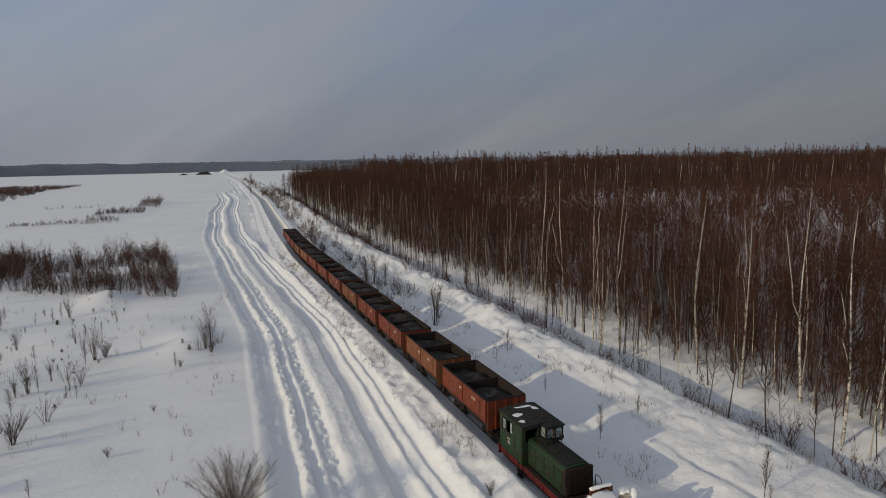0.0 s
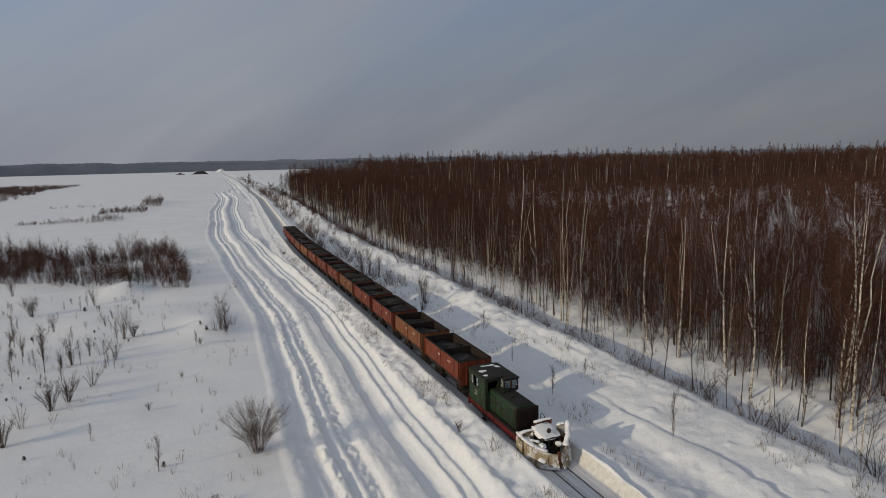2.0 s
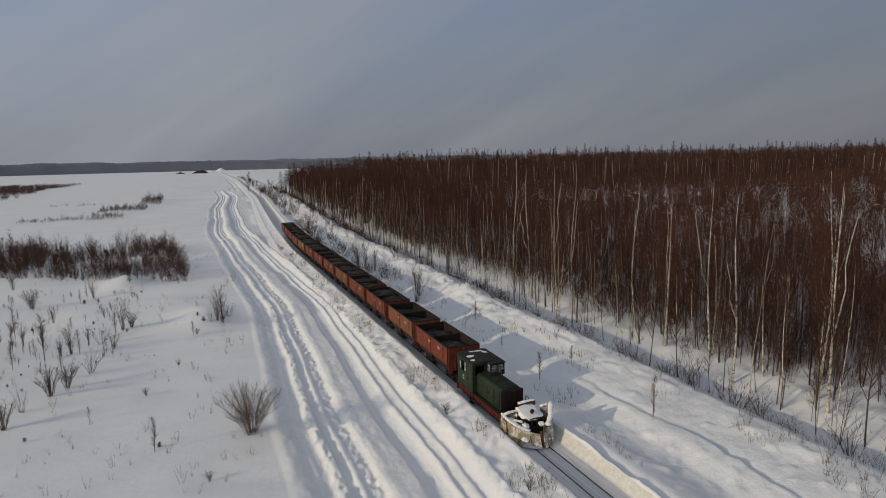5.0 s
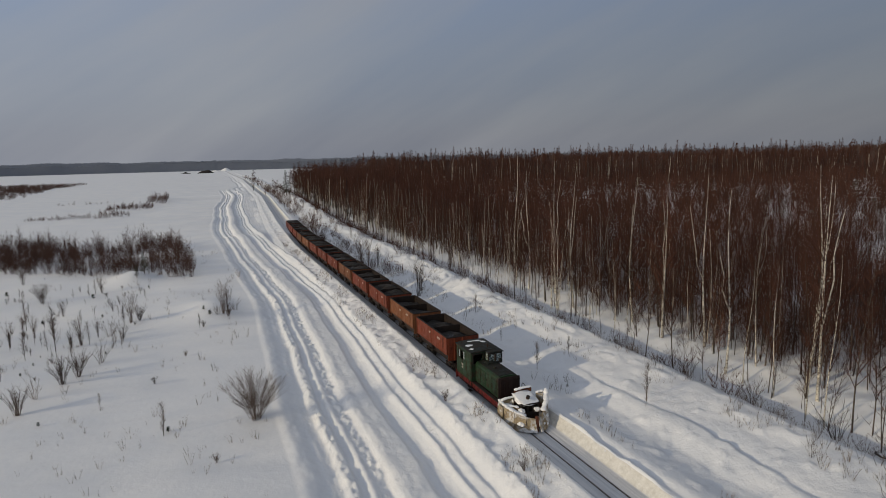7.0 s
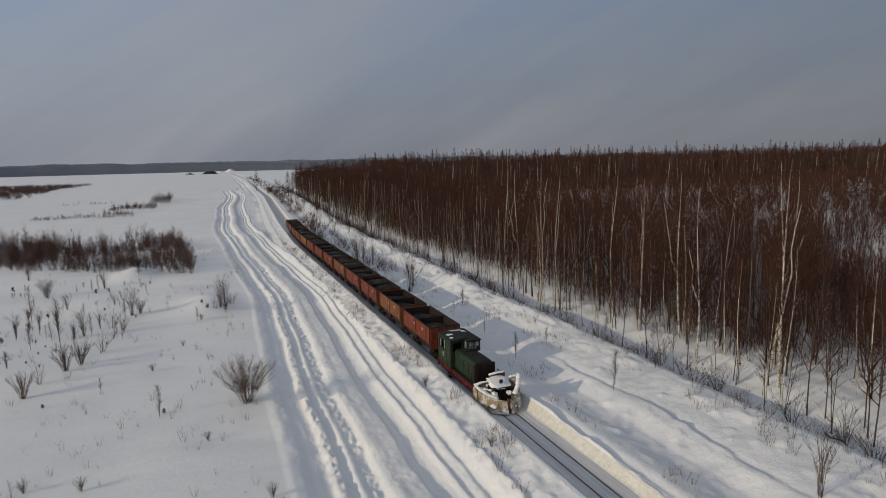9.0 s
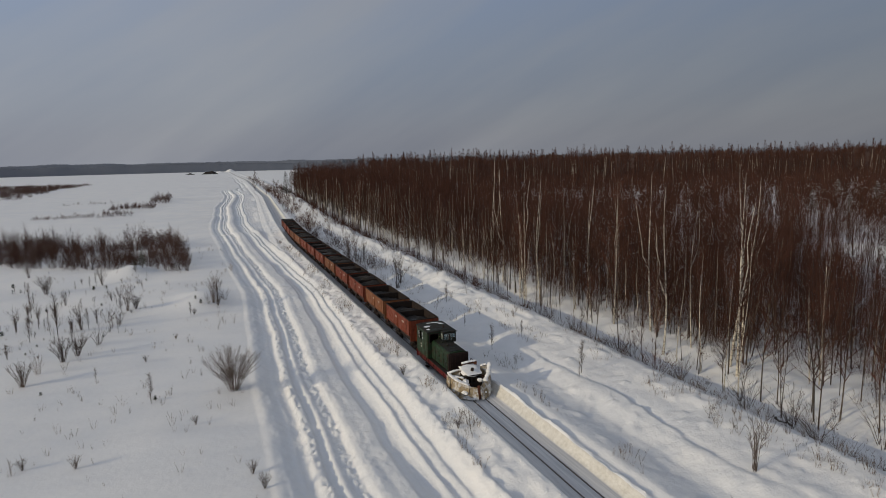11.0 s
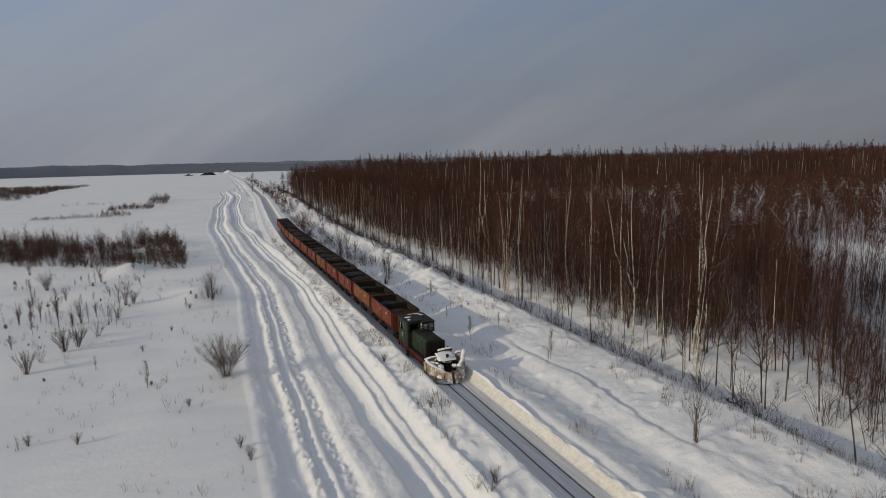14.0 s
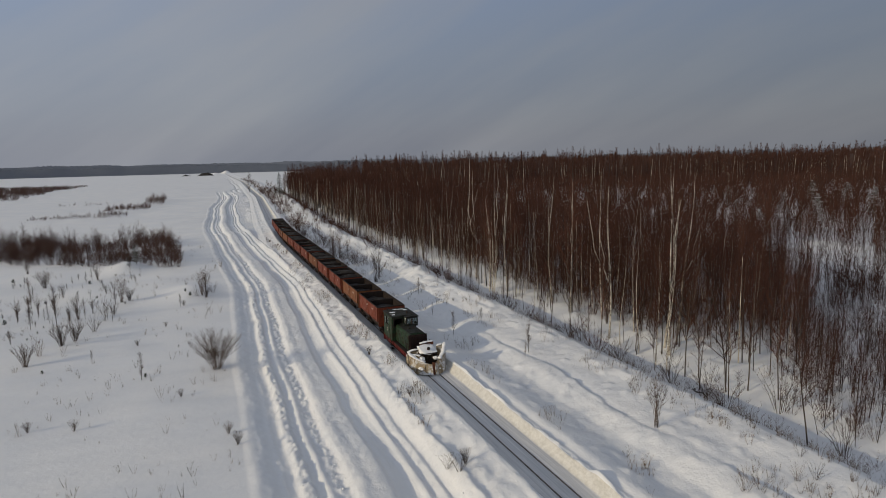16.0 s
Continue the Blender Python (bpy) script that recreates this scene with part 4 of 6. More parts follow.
bm = B()
box(bm, -0.75, 0.75, 5.5, 6.55, 0.50, 0.66, 0.01)
box(bm, -0.5, 0.5, 4.6, 5.6, 0.42, 0.56)
part("plough_frame", bm, RUST, plough)
snow_roll([(-0.75, 6.25, 0.98), (-0.3, 6.15, 1.05), (0.3, 6.1, 1.05), (0.7, 6.2, 0.98)], 0.20, 21, plough)
snow_roll([(-0.85, 5.6, 0.75), (-0.55, 5.75, 0.72), (0.5, 5.8, 0.7)], 0.17, 23, plough)

# ---- crumbs of snow along the ruts and the cutting ----
def crumb_shape(seed):
    bm = B()
    bmesh.ops.create_icosphere(bm, subdivisions=1, radius=1.0)
    v = np.array([tuple(q.co * (1 + 0.5 * noise.noise(q.co * 1.7 + Vector((seed * 3.1, 0, 0))))) for q in bm.verts], np.float32)
    v[:, 2] *= 0.7
    t = np.array([[q.index for q in f.verts] for f in bm.faces], np.int32)
    bm.free()
    return v, t


crumb_rng = np.random.RandomState(19)
crumb_rows = []
for k in range(2300):
    y = -18 + 95 * crumb_rng.rand() ** 1.4
    u = crumb_rng.rand()
    if u < 0.30:
        x = float(road_x(y)) + 3.0 + crumb_rng.normal(0, 0.14)
    elif u < 0.48:
        x = float(road_x(y)) + 1.62 + crumb_rng.normal(0, 0.14)
    elif u < 0.66:
        x = 1.66 + crumb_rng.normal(0, 0.09)
    elif u < 0.80:
        x = -1.62 - abs(crumb_rng.normal(0, 0.18))
    elif u < 0.90:
        x = float(road_x(y)) + 8.1 + crumb_rng.normal(0, 0.25)
    else:
        x = float(road_x(y)) + 1.4 + crumb_rng.normal(0, 0.3)
    crumb_rows.append((x, y, 0.018 + 0.045 * crumb_rng.rand() ** 2.4, crumb_rng.randint(0, 4)))

# ---- trees and shrubs ----


class Soup:
    """Collects tapered limbs and twigs as triangles."""

    def __init__(self):
        self.v, self.t, self.n = [], [], 0

    def add(self, v, t):
        self.v.append(np.asarray(v, np.float32))
        self.t.append(np.asarray(t, np.int32) + self.n)
        self.n += len(v)

    def tube(self, pts, radii, sides=6):
        """A tapered limb through some points."""
        pts = [Vector(p) for p in pts]
        vs = []
        for k, (p, r) in enumerate(zip(pts, radii)):
            f = (pts[min(k + 1, len(pts) - 1)] - pts[max(k - 1, 0)]).normalized()
            a = f.orthogonal().normalized()
            b = f.cross(a)
            for i in range(sides):
                w = math.tau * i / sides
                vs.append(p + a * (math.cos(w) * r) + b * (math.sin(w) * r))
        ts = []
        for k in range(len(pts) - 1):
            for i in range(sides):
                j = (i + 1) % sides
                o, u = k * sides, (k + 1) * sides
                ts += [(o + i, o + j, u + j), (o + i, u + j, u + i)]
        self.add(vs, ts)

    def spike(self, p, d_, r):
        """One twig: a three-sided needle from p along d_."""
        a = d_.orthogonal().normalized() * r
        b = d_.cross(a).normalized() * r
        self.add([p + a, p - a * 0.5 + b * 0.87, p - a * 0.5 - b * 0.87, p + d_], [(0, 1, 3), (1, 2, 3), (2, 0, 3)])

    def blade(self, p, d_, r, rnd):
        """One far twig, too fine to show its round: a sliver from p along d_."""
        a = d_.orthogonal().normalized()
        a.rotate(Matrix.Rotation(rnd.random() * math.pi, 3, d_.normalized()))
        self.add([p + a * r, p - a * r, p + d_], [(0, 1, 2)])

    def arrays(self):
        return np.concatenate(self.v), np.concatenate(self.t)


def toward(rnd, up, spread):
    """A way that rises by up and spreads sideways."""
    a = rnd.random() * math.tau
    return Vector((math.cos(a) * spread, math.sin(a) * spread, up)).normalized()


def birch_shape(seed, H, stems=1, limbs=26, twigs=9, tw=0.011, low=0.33, sides=6, r0=0.10, spread=1.0, secondary=True, cheap=False, pale=False, forks=0, steep=1.0, reach=1.15):
    """A winter birch: pale stems that sway and fork, rising limbs, and a haze of fine twigs."""
    rnd = random.Random(seed)
    wood, fine = Soup(), Soup()
    for s in range(stems):
        h = H * (1 if s == 0 else rnd.uniform(0.72, 0.95))
        lean = Vector((rnd.uniform(-1, 1), rnd.uniform(-1, 1), 0)) * (0.035 * h if stems == 1 else 0.085 * h)
        foot = Vector((rnd.uniform(-1, 1), rnd.uniform(-1, 1), 0)) * (0.0 if s == 0 else 0.22)
        sway = Vector((rnd.uniform(-1, 1), rnd.uniform(-1, 1), 0)) * 0.02 * h
        n = 4 if cheap else 9
        line = [foot + lean * (k / n) ** 1.3 + sway * math.sin(k / n * 5 + seed) + Vector((0, 0, h * k / n - (0.35 if k == 0 else 0))) for k in range(n + 1)]
        rad = [r0 * (H / 12) * (1.1 if k == 0 else 1) * (1 - 0.93 * (k / n) ** 0.9) + 0.006 for k in range(n + 1)]
        wood.tube(line, rad, sides)

        def on(f):
            k = min(int(f * n), n - 1)
            return line[k].lerp(line[k + 1], f * n - k)

        for k in range(forks):                             # a second leader that leaves the stem and rises beside it
            f0 = rnd.uniform(0.30, 0.62)
            a_ = rnd.random() * math.tau
            side = Vector((math.cos(a_), math.sin(a_), 0)) * h * rnd.uniform(0.05, 0.10)
            up = h * rnd.uniform(0.30, 0.92 - f0)
            arm = [on(f0) + side * math.sqrt(j / 5) + Vector((rnd.uniform(-0.1, 0.1), rnd.uniform(-0.1, 0.1), up * j / 5)) for j in range(6)]
            ra = r0 * (H / 12) * (1 - 0.9 * f0) * 0.7
            wood.tube(arm, [ra * (1 - 0.16 * j) + 0.006 for j in range(6)], 5)
            for j in range(3 * twigs):
                q_ = rnd.randint(1, 5)
                b_ = toward(rnd, rnd.uniform(0.6, 1.6), 1.0) * rnd.uniform(0.5, 1.3)
                fine.spike(arm[q_], b_, tw)
                fine.spike(arm[q_] + b_ * 0.5, b_ * 0.3 + toward(rnd, 0.2, 1.0) * 0.5, tw * 0.8)
        for k in range(limbs // stems if stems > 1 else limbs):
            f = low + (0.97 - low) * ((k + rnd.random()) / max(1, limbs // stems))
            p = on(min(f, 0.985))
            ln = spread * h * (0.20 * (1 - f) + 0.045) * rnd.uniform(0.7, 1.35)
            d_ = toward(rnd, rnd.uniform(0.75, 1.7) * steep, 1.0)
            mid = p + d_ * ln * 0.5 + Vector((0, 0, 0.06 * ln))
            tip = p + d_ * ln + Vector((0, 0, rnd.uniform(0.0, 0.25) * ln))
            rr = 0.010 + 0.012 * ln
            if cheap:
                fine.spike(p, tip - p, max(rr, 0.8 * tw))
            else:
                (wood if pale and f < 0.5 else fine).tube([p, mid, tip], [rr * 0.9, rr * 0.5, rr * 0.15], 3)
            for j in range(twigs):
                g = rnd.uniform(0.25, 1.0)
                a = p.lerp(mid, g * 2) if g < 0.5 else mid.lerp(tip, g * 2 - 1)
                t_ = (d_ * 0.7 * steep + toward(rnd, rnd.uniform(-0.3, 0.8), 1.0) * 0.8).normalized() * rnd.uniform(0.35, 0.85) * (0.5 + 0.06 * h)
                if cheap:
                    fine.blade(a, t_ * reach, tw, rnd)
                else:
                    fine.spike(a, t_, tw)
                if secondary:
                    for _ in range(1):
                        a2 = a + t_ * rnd.uniform(0.3, 0.8)
                        fine.spike(a2, (t_ * 0.5 + toward(rnd, rnd.uniform(-0.8, 0.3), 1.0) * 0.35 * t_.length), tw * 0.7)
        for j in range(twigs):
            (fine.spike if not cheap else lambda p_, q_, r_: fine.blade(p_, q_, r_, rnd))(on(rnd.uniform(0.85, 0.99)), toward(rnd, rnd.uniform(0.8, 2.2), 1.0) * rnd.uniform(0.4, 0.9), tw)
    return wood.arrays(), fine.arrays()


def haze_birch(seed, H, n, tw, low=0.3, wide=0.13, ln=0.11, r0=0.06, sides=3, up=1.6, bough=6):
    """A birch of the wood's depth: a thin swaying stem and a pointed crown of fine rising twigs."""
    rnd, rs = random.Random(seed), np.random.RandomState(seed)
    wood = Soup()
    sway = Vector((rnd.uniform(-1, 1), rnd.uniform(-1, 1), 0)) * 0.03 * H
    line = [sway * math.sin(k * 0.9 + seed) + Vector((0, 0, H * 0.97 * k / 4 - (0.35 if k == 0 else 0))) for k in range(5)]
    girth = [r0 * H / 12 * (1 - 0.9 * k / 4) + 0.006 for k in range(5)]
    wood.tube(line[:4], girth[:4], sides)
    tip = Soup()
    tip.tube(line[3:], girth[3:], 3)
    for k in range(bough):
        p = line[rnd.randint(1, 3)]
        tip.spike(p, toward(rnd, rnd.uniform(1.2, 2.2), 1.0) * H * rnd.uniform(0.12, 0.22), 0.016)
    f = low + (1 - low) * rs.rand(n) ** 0.72
    k = np.minimum((f / 0.97 * 4).astype(int), 3)
    base = np.array([tuple(p) for p in line])
    w = (f / 0.97 * 4 - k)[:, None]
    axis = base[k] * (1 - w) + base[k + 1] * w
    axis[:, 2] = f * H * 0.97
    reach = wide * H * np.minimum(1.0, 0.35 + (f - low) / 0.22) * np.clip(1.02 - f, 0.02, 1) ** 0.6
    lobes = 1 + 0.45 * np.sin(3 * rs.rand(n) * math.tau)
    a = rs.rand(n) * math.tau
    rad = reach * np.sqrt(rs.rand(n)) * lobes
    out = np.stack([np.cos(a), np.sin(a), np.zeros(n)], 1)
    foot = axis + out * rad[:, None]
    way = out * rs.uniform(0.15, 0.9, n)[:, None] + np.stack([rs.normal(0, 0.3, n), rs.normal(0, 0.3, n), rs.uniform(0.6, 1.4, n) * up], 1)
    way *= (H * ln * rs.uniform(0.6, 1.3, n) * np.clip(1.25 - f, 0.3, 1) / np.linalg.norm(way, axis=1))[:, None]
    b = rs.rand(n) * math.tau
    flat = np.stack([np.cos(b), np.sin(b), np.zeros(n)], 1) * tw
    v = np.stack([foot - 0.25 * way + flat, foot - 0.25 * way - flat, foot + 0.75 * way], 1).reshape(-1, 3).astype(np.float32)
    tv, tt = tip.arrays()
    return wood.arrays(), (np.concatenate([v, tv]), np.concatenate([np.arange(3 * n, dtype=np.int32).reshape(-1, 3), tt + 3 * n]))


def shrub_shape(seed, H, stems=22, spread=0.55, twigs=6, tw=0.008, r=0.014, dome=0.35, cheap=False):
    """A leafless bush of many thin stems out of one root."""
    rnd = random.Random(seed)
    s = Soup()
    for k in range(stems):
        a = rnd.random() * math.tau
        out = spread * math.sqrt(rnd.random())
        h = H * (1.05 - dome * out / max(spread, 0.01)) * rnd.uniform(0.65, 1.0)
        foot = Vector((math.cos(a), math.sin(a), 0)) * 0.12 * H * spread * rnd.random() + Vector((0, 0, -0.15))
        tip = Vector((math.cos(a) * out * H * 0.85, math.sin(a) * out * H * 0.85, h))
        mid = foot.lerp(tip, 0.5) + Vector((-math.cos(a), -math.sin(a), 0.6)) * 0.05 * H
        if cheap:
            s.spike(foot, tip - foot, r)
            mid = foot.lerp(tip, 0.5)
        else:
            s.tube([foot, mid, tip], [r, r * 0.65, r * 0.2], 3)
        for j in range(twigs):
            g = rnd.uniform(0.3, 0.97)
            p = foot.lerp(mid, g * 2) if g < 0.5 else mid.lerp(tip, g * 2 - 1)
            d_ = ((tip - mid).normalized() * 0.7 + toward(rnd, 0.5, 1.0) * 0.85).normalized() * H * rnd.uniform(0.10, 0.24)
            if cheap:
                s.blade(p, d_, tw, rnd)
            else:
                s.spike(p, d_, tw)
    return s.arrays()


def pine_shape(seed, H, full=1.0):
    """A small conifer: stem, whorls of drooping boughs set with short needle tufts."""
    rnd = random.Random(seed)
    stem, green = Soup(), Soup()
    stem.tube([(0, 0, -0.2), (0, 0, H * 0.5), (0, 0, H)], [0.02 * H + 0.01, 0.012 * H + 0.006, 0.004], 5)
    tiers = max(5, int(4 + 2.2 * H))
    for k in range(tiers):
        f = (k + 0.6) / tiers
        z = H * (0.10 + 0.88 * f)
        ln = H * 0.30 * full * (1 - f) ** 0.8 * rnd.uniform(0.75, 1.2) + 0.06
        for j in range(7):
            a = math.tau * (j + rnd.random()) / 7
            d_ = Vector((math.cos(a), math.sin(a), rnd.uniform(0.0, 0.75) if H < 2 else rnd.uniform(-0.15, 0.35))) * ln * rnd.uniform(0.7, 1.1)
            p = Vector((0, 0, z + rnd.uniform(-0.05, 0.05) * H / tiers))
            stem.spike(p, d_, 0.006 + 0.004 * H)
            for _ in range(7):
                g = rnd.uniform(0.2, 1.0)
                green.spike(p + d_ * g, (d_.normalized() * 0.6 + toward(rnd, 0.25, 1.0) * 0.8) * (0.10 + 0.10 * ln), 0.016 + 0.006 * H)
    return stem.arrays(), green.arrays()


def plant(name, pieces):
    """A thing from (part name, arrays, material) rows."""
    root = new(name)
    for pname, (v, t), mat in pieces:
        ob = new(pname, tri_mesh(pname, v, t, [mat], None, pname == "trunk"))
        ob.parent = root
    return root


def stand(x, y, turn=0.0, s=1.0, lean=0.0, sink=0.0):
    return pose(x, y, ground_z(x, y) - sink, lean, 0, turn) @ Matrix.Scale(s, 4)


def scatter_soup(rows, shapes, seed):
    """Joins many copies of some shapes: rows of x, y, size, shape index."""
    rnd = np.random.RandomState(seed)
    rows = np.asarray(rows, float)
    z = height(rows[:, 0], rows[:, 1])
    vs, ts, n = [], [], 0
    for (x, y, s, k), zz in zip(rows, z):
        v, t = shapes[int(k)]
        a = rnd.rand() * math.tau
        c, q = math.cos(a), math.sin(a)
        wx, wy = rnd.normal(0, 0.03, 2)
        p = v * s
        out = np.empty_like(p)
        out[:, 0] = p[:, 0] * c - p[:, 1] * q + x + p[:, 2] * wx
        out[:, 1] = p[:, 0] * q + p[:, 1] * c + y + p[:, 2] * wy
        out[:, 2] = p[:, 2] + zz
        vs.append(out)
        ts.append(t + n)
        n += len(v)
    return np.concatenate(vs), np.concatenate(ts)


v, t = scatter_soup(crumb_rows, [crumb_shape(k) for k in range(4)], 5)
tagged(new("snow_crumbs", tri_mesh("snow_crumbs", v, t, [BROKEN], None, True)), "small clods of snow along the ruts and cutting", "snow clods", kind="stuff")

rng = np.random.RandomState(7)

# the birches along the wood's edge, one by one
EDGE = []
kinds = [(1, 12.6, 1), (2, 13.2, 1), (3, 11.8, 2), (4, 14.0, 1), (5, 12.2, 1), (6, 10.8, 1), (7, 13.6, 2), (8, 12.9, 3)]
TALL = []
for sd, H, st in kinds:
    (wv, fv) = birch_shape(sd, H, st, limbs=36 if st == 1 else 44, twigs=11, tw=0.0075, low=0.30, r0=0.056, forks=1 if sd in (2, 7) else 0, steep=1.25)
    TALL.append(plant("birch_tree", [("trunk", wv, BARK if sd in (1, 2, 4, 5, 7) else GREYBARK), ("crown", fv, TWIG)]))
BOLD = []
for sd, H, st in ((11, 13.4, 1), (12, 13.0, 1), (13, 12.4, 1)):
    (wv, fv) = birch_shape(sd, H, st, limbs=46, twigs=9, tw=0.0075, low=0.26, sides=7, r0=0.085, spread=1.25, forks=1, steep=0.8)
    BOLD.append(plant("birch_tree", [("trunk", wv, BARK), ("crown", fv, TWIG)]))
SLIM = []
for sd, H, st in ((21, 8.5, 1), (22, 7.2, 1), (23, 9.4, 2), (24, 6.0, 1)):
    (wv, fv) = birch_shape(sd, H, st, limbs=24, twigs=9, tw=0.008, low=0.24, r0=0.05)
    SLIM.append(plant("young_tree", [("trunk", wv, GREYBARK), ("crown", fv, TWIG)]))
used = set()


def grown(y):
    """The wood stands lower along its near stretch."""
    return 0.80 + 0.20 * float(np.clip((y - 55) / 55, 0, 1))


def put(src, m, label, category, group):
    if src.name in used:
        o = copy_thing(src, m)
    else:
        used.add(src.name)
        src.matrix_basis = m
        o = src
    return tagged(o, label, category, group)


# those that stand out: x, y, height, shape, lean
for x, y, h, k, ln in ((17.3, 13.1, 13.2, 0, 0), (18.2, 14.3, 13.6, 1, 2), (16.5, 19.1, 12.4, 2, 0), (17.9, 26.5, 12.7, 0, 0), (18.6, 31.1, 12.0, 1, 0), (20.0, 54.4, 14.3, 2, 0), (18.5, 43.3, 14.0, 0, 0),
                       (17.2, 38.0, 12.6, 1, 0), (17.8, 47.6, 13.2, 2, 0), (21.8, 16.6, 12.4, 2, -3), (19.0, 23.3, 12.4, 1, 2)):
    put(BOLD[k], stand(x, y, 37 * x + 11 * y, h / (13.4, 13.0, 12.4)[k], ln), "tall forked birch with pale spotted bark and red-brown twigs", "birch tree", "birches along the wood's edge")
for x, y, h, k, ln, tn in ((16.0, 10.1, 9.2, 1, 0, 10), (15.8, 6.2, 9.0, 0, 14, -60), (16.2, 6.9, 7.0, 1, 17, -75), (15.9, 0.6, 3.6, 3, -10, 20), (16.4, 15.2, 4.8, 3, 5, 50), (15.6, 27.0, 3.9, 3, -16, 60),
                           (16.4, 12.2, 6.0, 3, 3, 0), (17.5, 4.2, 6.5, 1, 0, 120), (16.3, 22.4, 5.6, 3, -6, 80)):
    put(SLIM[k], stand(x, y, tn, h / (8.5, 7.2, 9.4, 6.0)[k], ln), "thin dark leafless young tree beside the ditch", "young tree", "young trees beside the ditch")
for y in np.arange(11.0, 128.0, 0.62):
    x = 15.6 + 5.0 * rng.rand() ** 1.4
    if y < 34 and rng.rand() < 0.42:
        continue
    k = rng.randint(0, 8)
    put(TALL[k], stand(x, y + rng.uniform(-0.4, 0.4), rng.uniform(0, 360), rng.uniform(0.74, 1.10) * grown(y), rng.uniform(-3.5, 3.5)), "leafless birch with pale spotted bark and red-brown twigs", "birch tree", "birches along the wood's edge")
for y in np.arange(-3.0, 100.0, 1.25):
    k = rng.randint(0, 4)
    x = 14.4 + 3.6 * rng.rand()
    put(SLIM[k], stand(x, y + rng.uniform(-0.6, 0.6), rng.uniform(0, 360), rng.uniform(0.5, 1.0), rng.uniform(-9, 9)), "thin dark leafless young tree beside the ditch", "young tree", "young trees beside the ditch")

# the wood behind them
low_birch = [haze_birch(31 + i, H, 360, 0.011, 0.34, 0.15, 0.10, 0.056) for i, H in enumerate((12.5, 13.5, 11.0, 14.0, 12.0, 9.5))]
low_birch += [haze_birch(37 + i, H, 180, 0.024, 0.30, 0.16, 0.12, 0.070) for i, H in enumerate((12.5, 13.8, 11.2))]



def clearing(x, y):
    """Where the wood opens on snow."""
    u, v = 0.72 * (x - 62) + 0.69 * (y - 35), 0.72 * (y - 35) - 0.69 * (x - 62)
    return (u / 17) ** 2 + (v / 7.5) ** 2


def corner(x, y):
    """South of this line the growth is young and low."""
    return y < 1.5 + 0.75 * (x - 16) and x < 150


rows = []
for _ in range(2000):
    x, y = 19.5 + 34 * rng.rand() ** 1.25, rng.uniform(-6, 285)
    if corner(x, y) and rng.rand() < 0.97:
        continue
    if x - track_x(y) < 15.2 or clearing(x, y) < 1:
        continue
    if y < 70 and x > 36 and rng.rand() < 0.6:
        continue
    low_zone = np.clip((x - 24) / 6, 0, 1) * np.clip((150 - y) / 40, 0, 1)
    rows.append((x, y, rng.uniform(0.70, 1.12) * grown(y) * (1 - 0.36 * low_zone), rng.randint(0, 6) if y < 85 and x < 33 else rng.randint(6, 9)))
for _ in range(170):                                       # close stems behind the first row
    x, y = 21.5 + 11 * rng.rand(), rng.uniform(6, 48)
    if not corner(x, y):
        rows.append((x, y, rng.uniform(0.50, 0.82), rng.randint(0, 6)))
for _ in range(330):                                       # the edge goes on round the bend
    y = rng.uniform(126, 285)
    rows.append((15.2 + float(track_x(y)) * 0.8 + 5 * rng.rand(), y, rng.uniform(0.75, 1.15), rng.randint(6, 9)))
wood_v, wood_t = scatter_soup(rows, [s[0] for s in low_birch], 1)
twig_v, twig_t = scatter_soup(rows, [s[1] for s in low_birch], 1)
wood = new("birch_wood", tri_mesh("birch_wood", np.concatenate([wood_v, twig_v]), np.concatenate([wood_t, twig_t + len(wood_v)]), [FARBARK, TWIGW], np.concatenate([np.zeros(len(wood_t)), np.ones(len(twig_t))])))
tagged(wood, "dense leafless birch wood with red-brown crowns on snow", "birch wood", kind="stuff")

# low young growth behind the strip, thinner at the clearing
young = [haze_birch(41 + i, H, 125, 0.0135, 0.12, 0.17, 0.18, 0.05, 3, 1.6, 3) for i, H in enumerate((6.5, 5.2, 7.5, 4.0))]
young += [haze_birch(45 + i, H, 150, 0.0075, 0.10, 0.13, 0.16, 0.06, 3, 2.2, 6) for i, H in enumerate((7.6, 6.2, 8.4, 4.8))]
young += [shrub_shape(55, 3.2, 9, 0.55, 13, 0.011, 0.012, 0.3, True), shrub_shape(56, 2.2, 9, 0.7, 11, 0.010, 0.010, 0.3, True)]
young += [((q[0][:3], np.zeros((0, 3), np.int32)), q) for q in [shrub_shape(57, 5.0, 9, 0.40, 24, 0.008, 0.014, 0.3, True)]]
young += [haze_birch(58 + i, H, 46, 0.052, 0.04, 0.20, 0.26, 0.05, 3, 1.8, 0) for i, H in enumerate((6.0, 4.6, 7.2))]
young = [q if isinstance(q[0], tuple) else ((q[0][:3], np.zeros((0, 3), np.int32)), q) for q in young]
rows = []
for _ in range(5000):
    x, y = 30 + 200 * rng.rand() ** 1.5, rng.uniform(-25, 250)
    c = clearing(x, y)
    if c < 1 and rng.rand() < 0.93:
        continue
    if c > 3 and rng.rand() < 0.22 * (0.5 + 0.5 * float(vnoise(x / 28, y / 14, 61))):
        continue
    if corner(x, y) and x < 44:
        continue
    rows.append((x, y, rng.uniform(0.75, 1.3), rng.randint(11, 14) if math.hypot(x, y) > 105 else rng.randint(0, 4)))
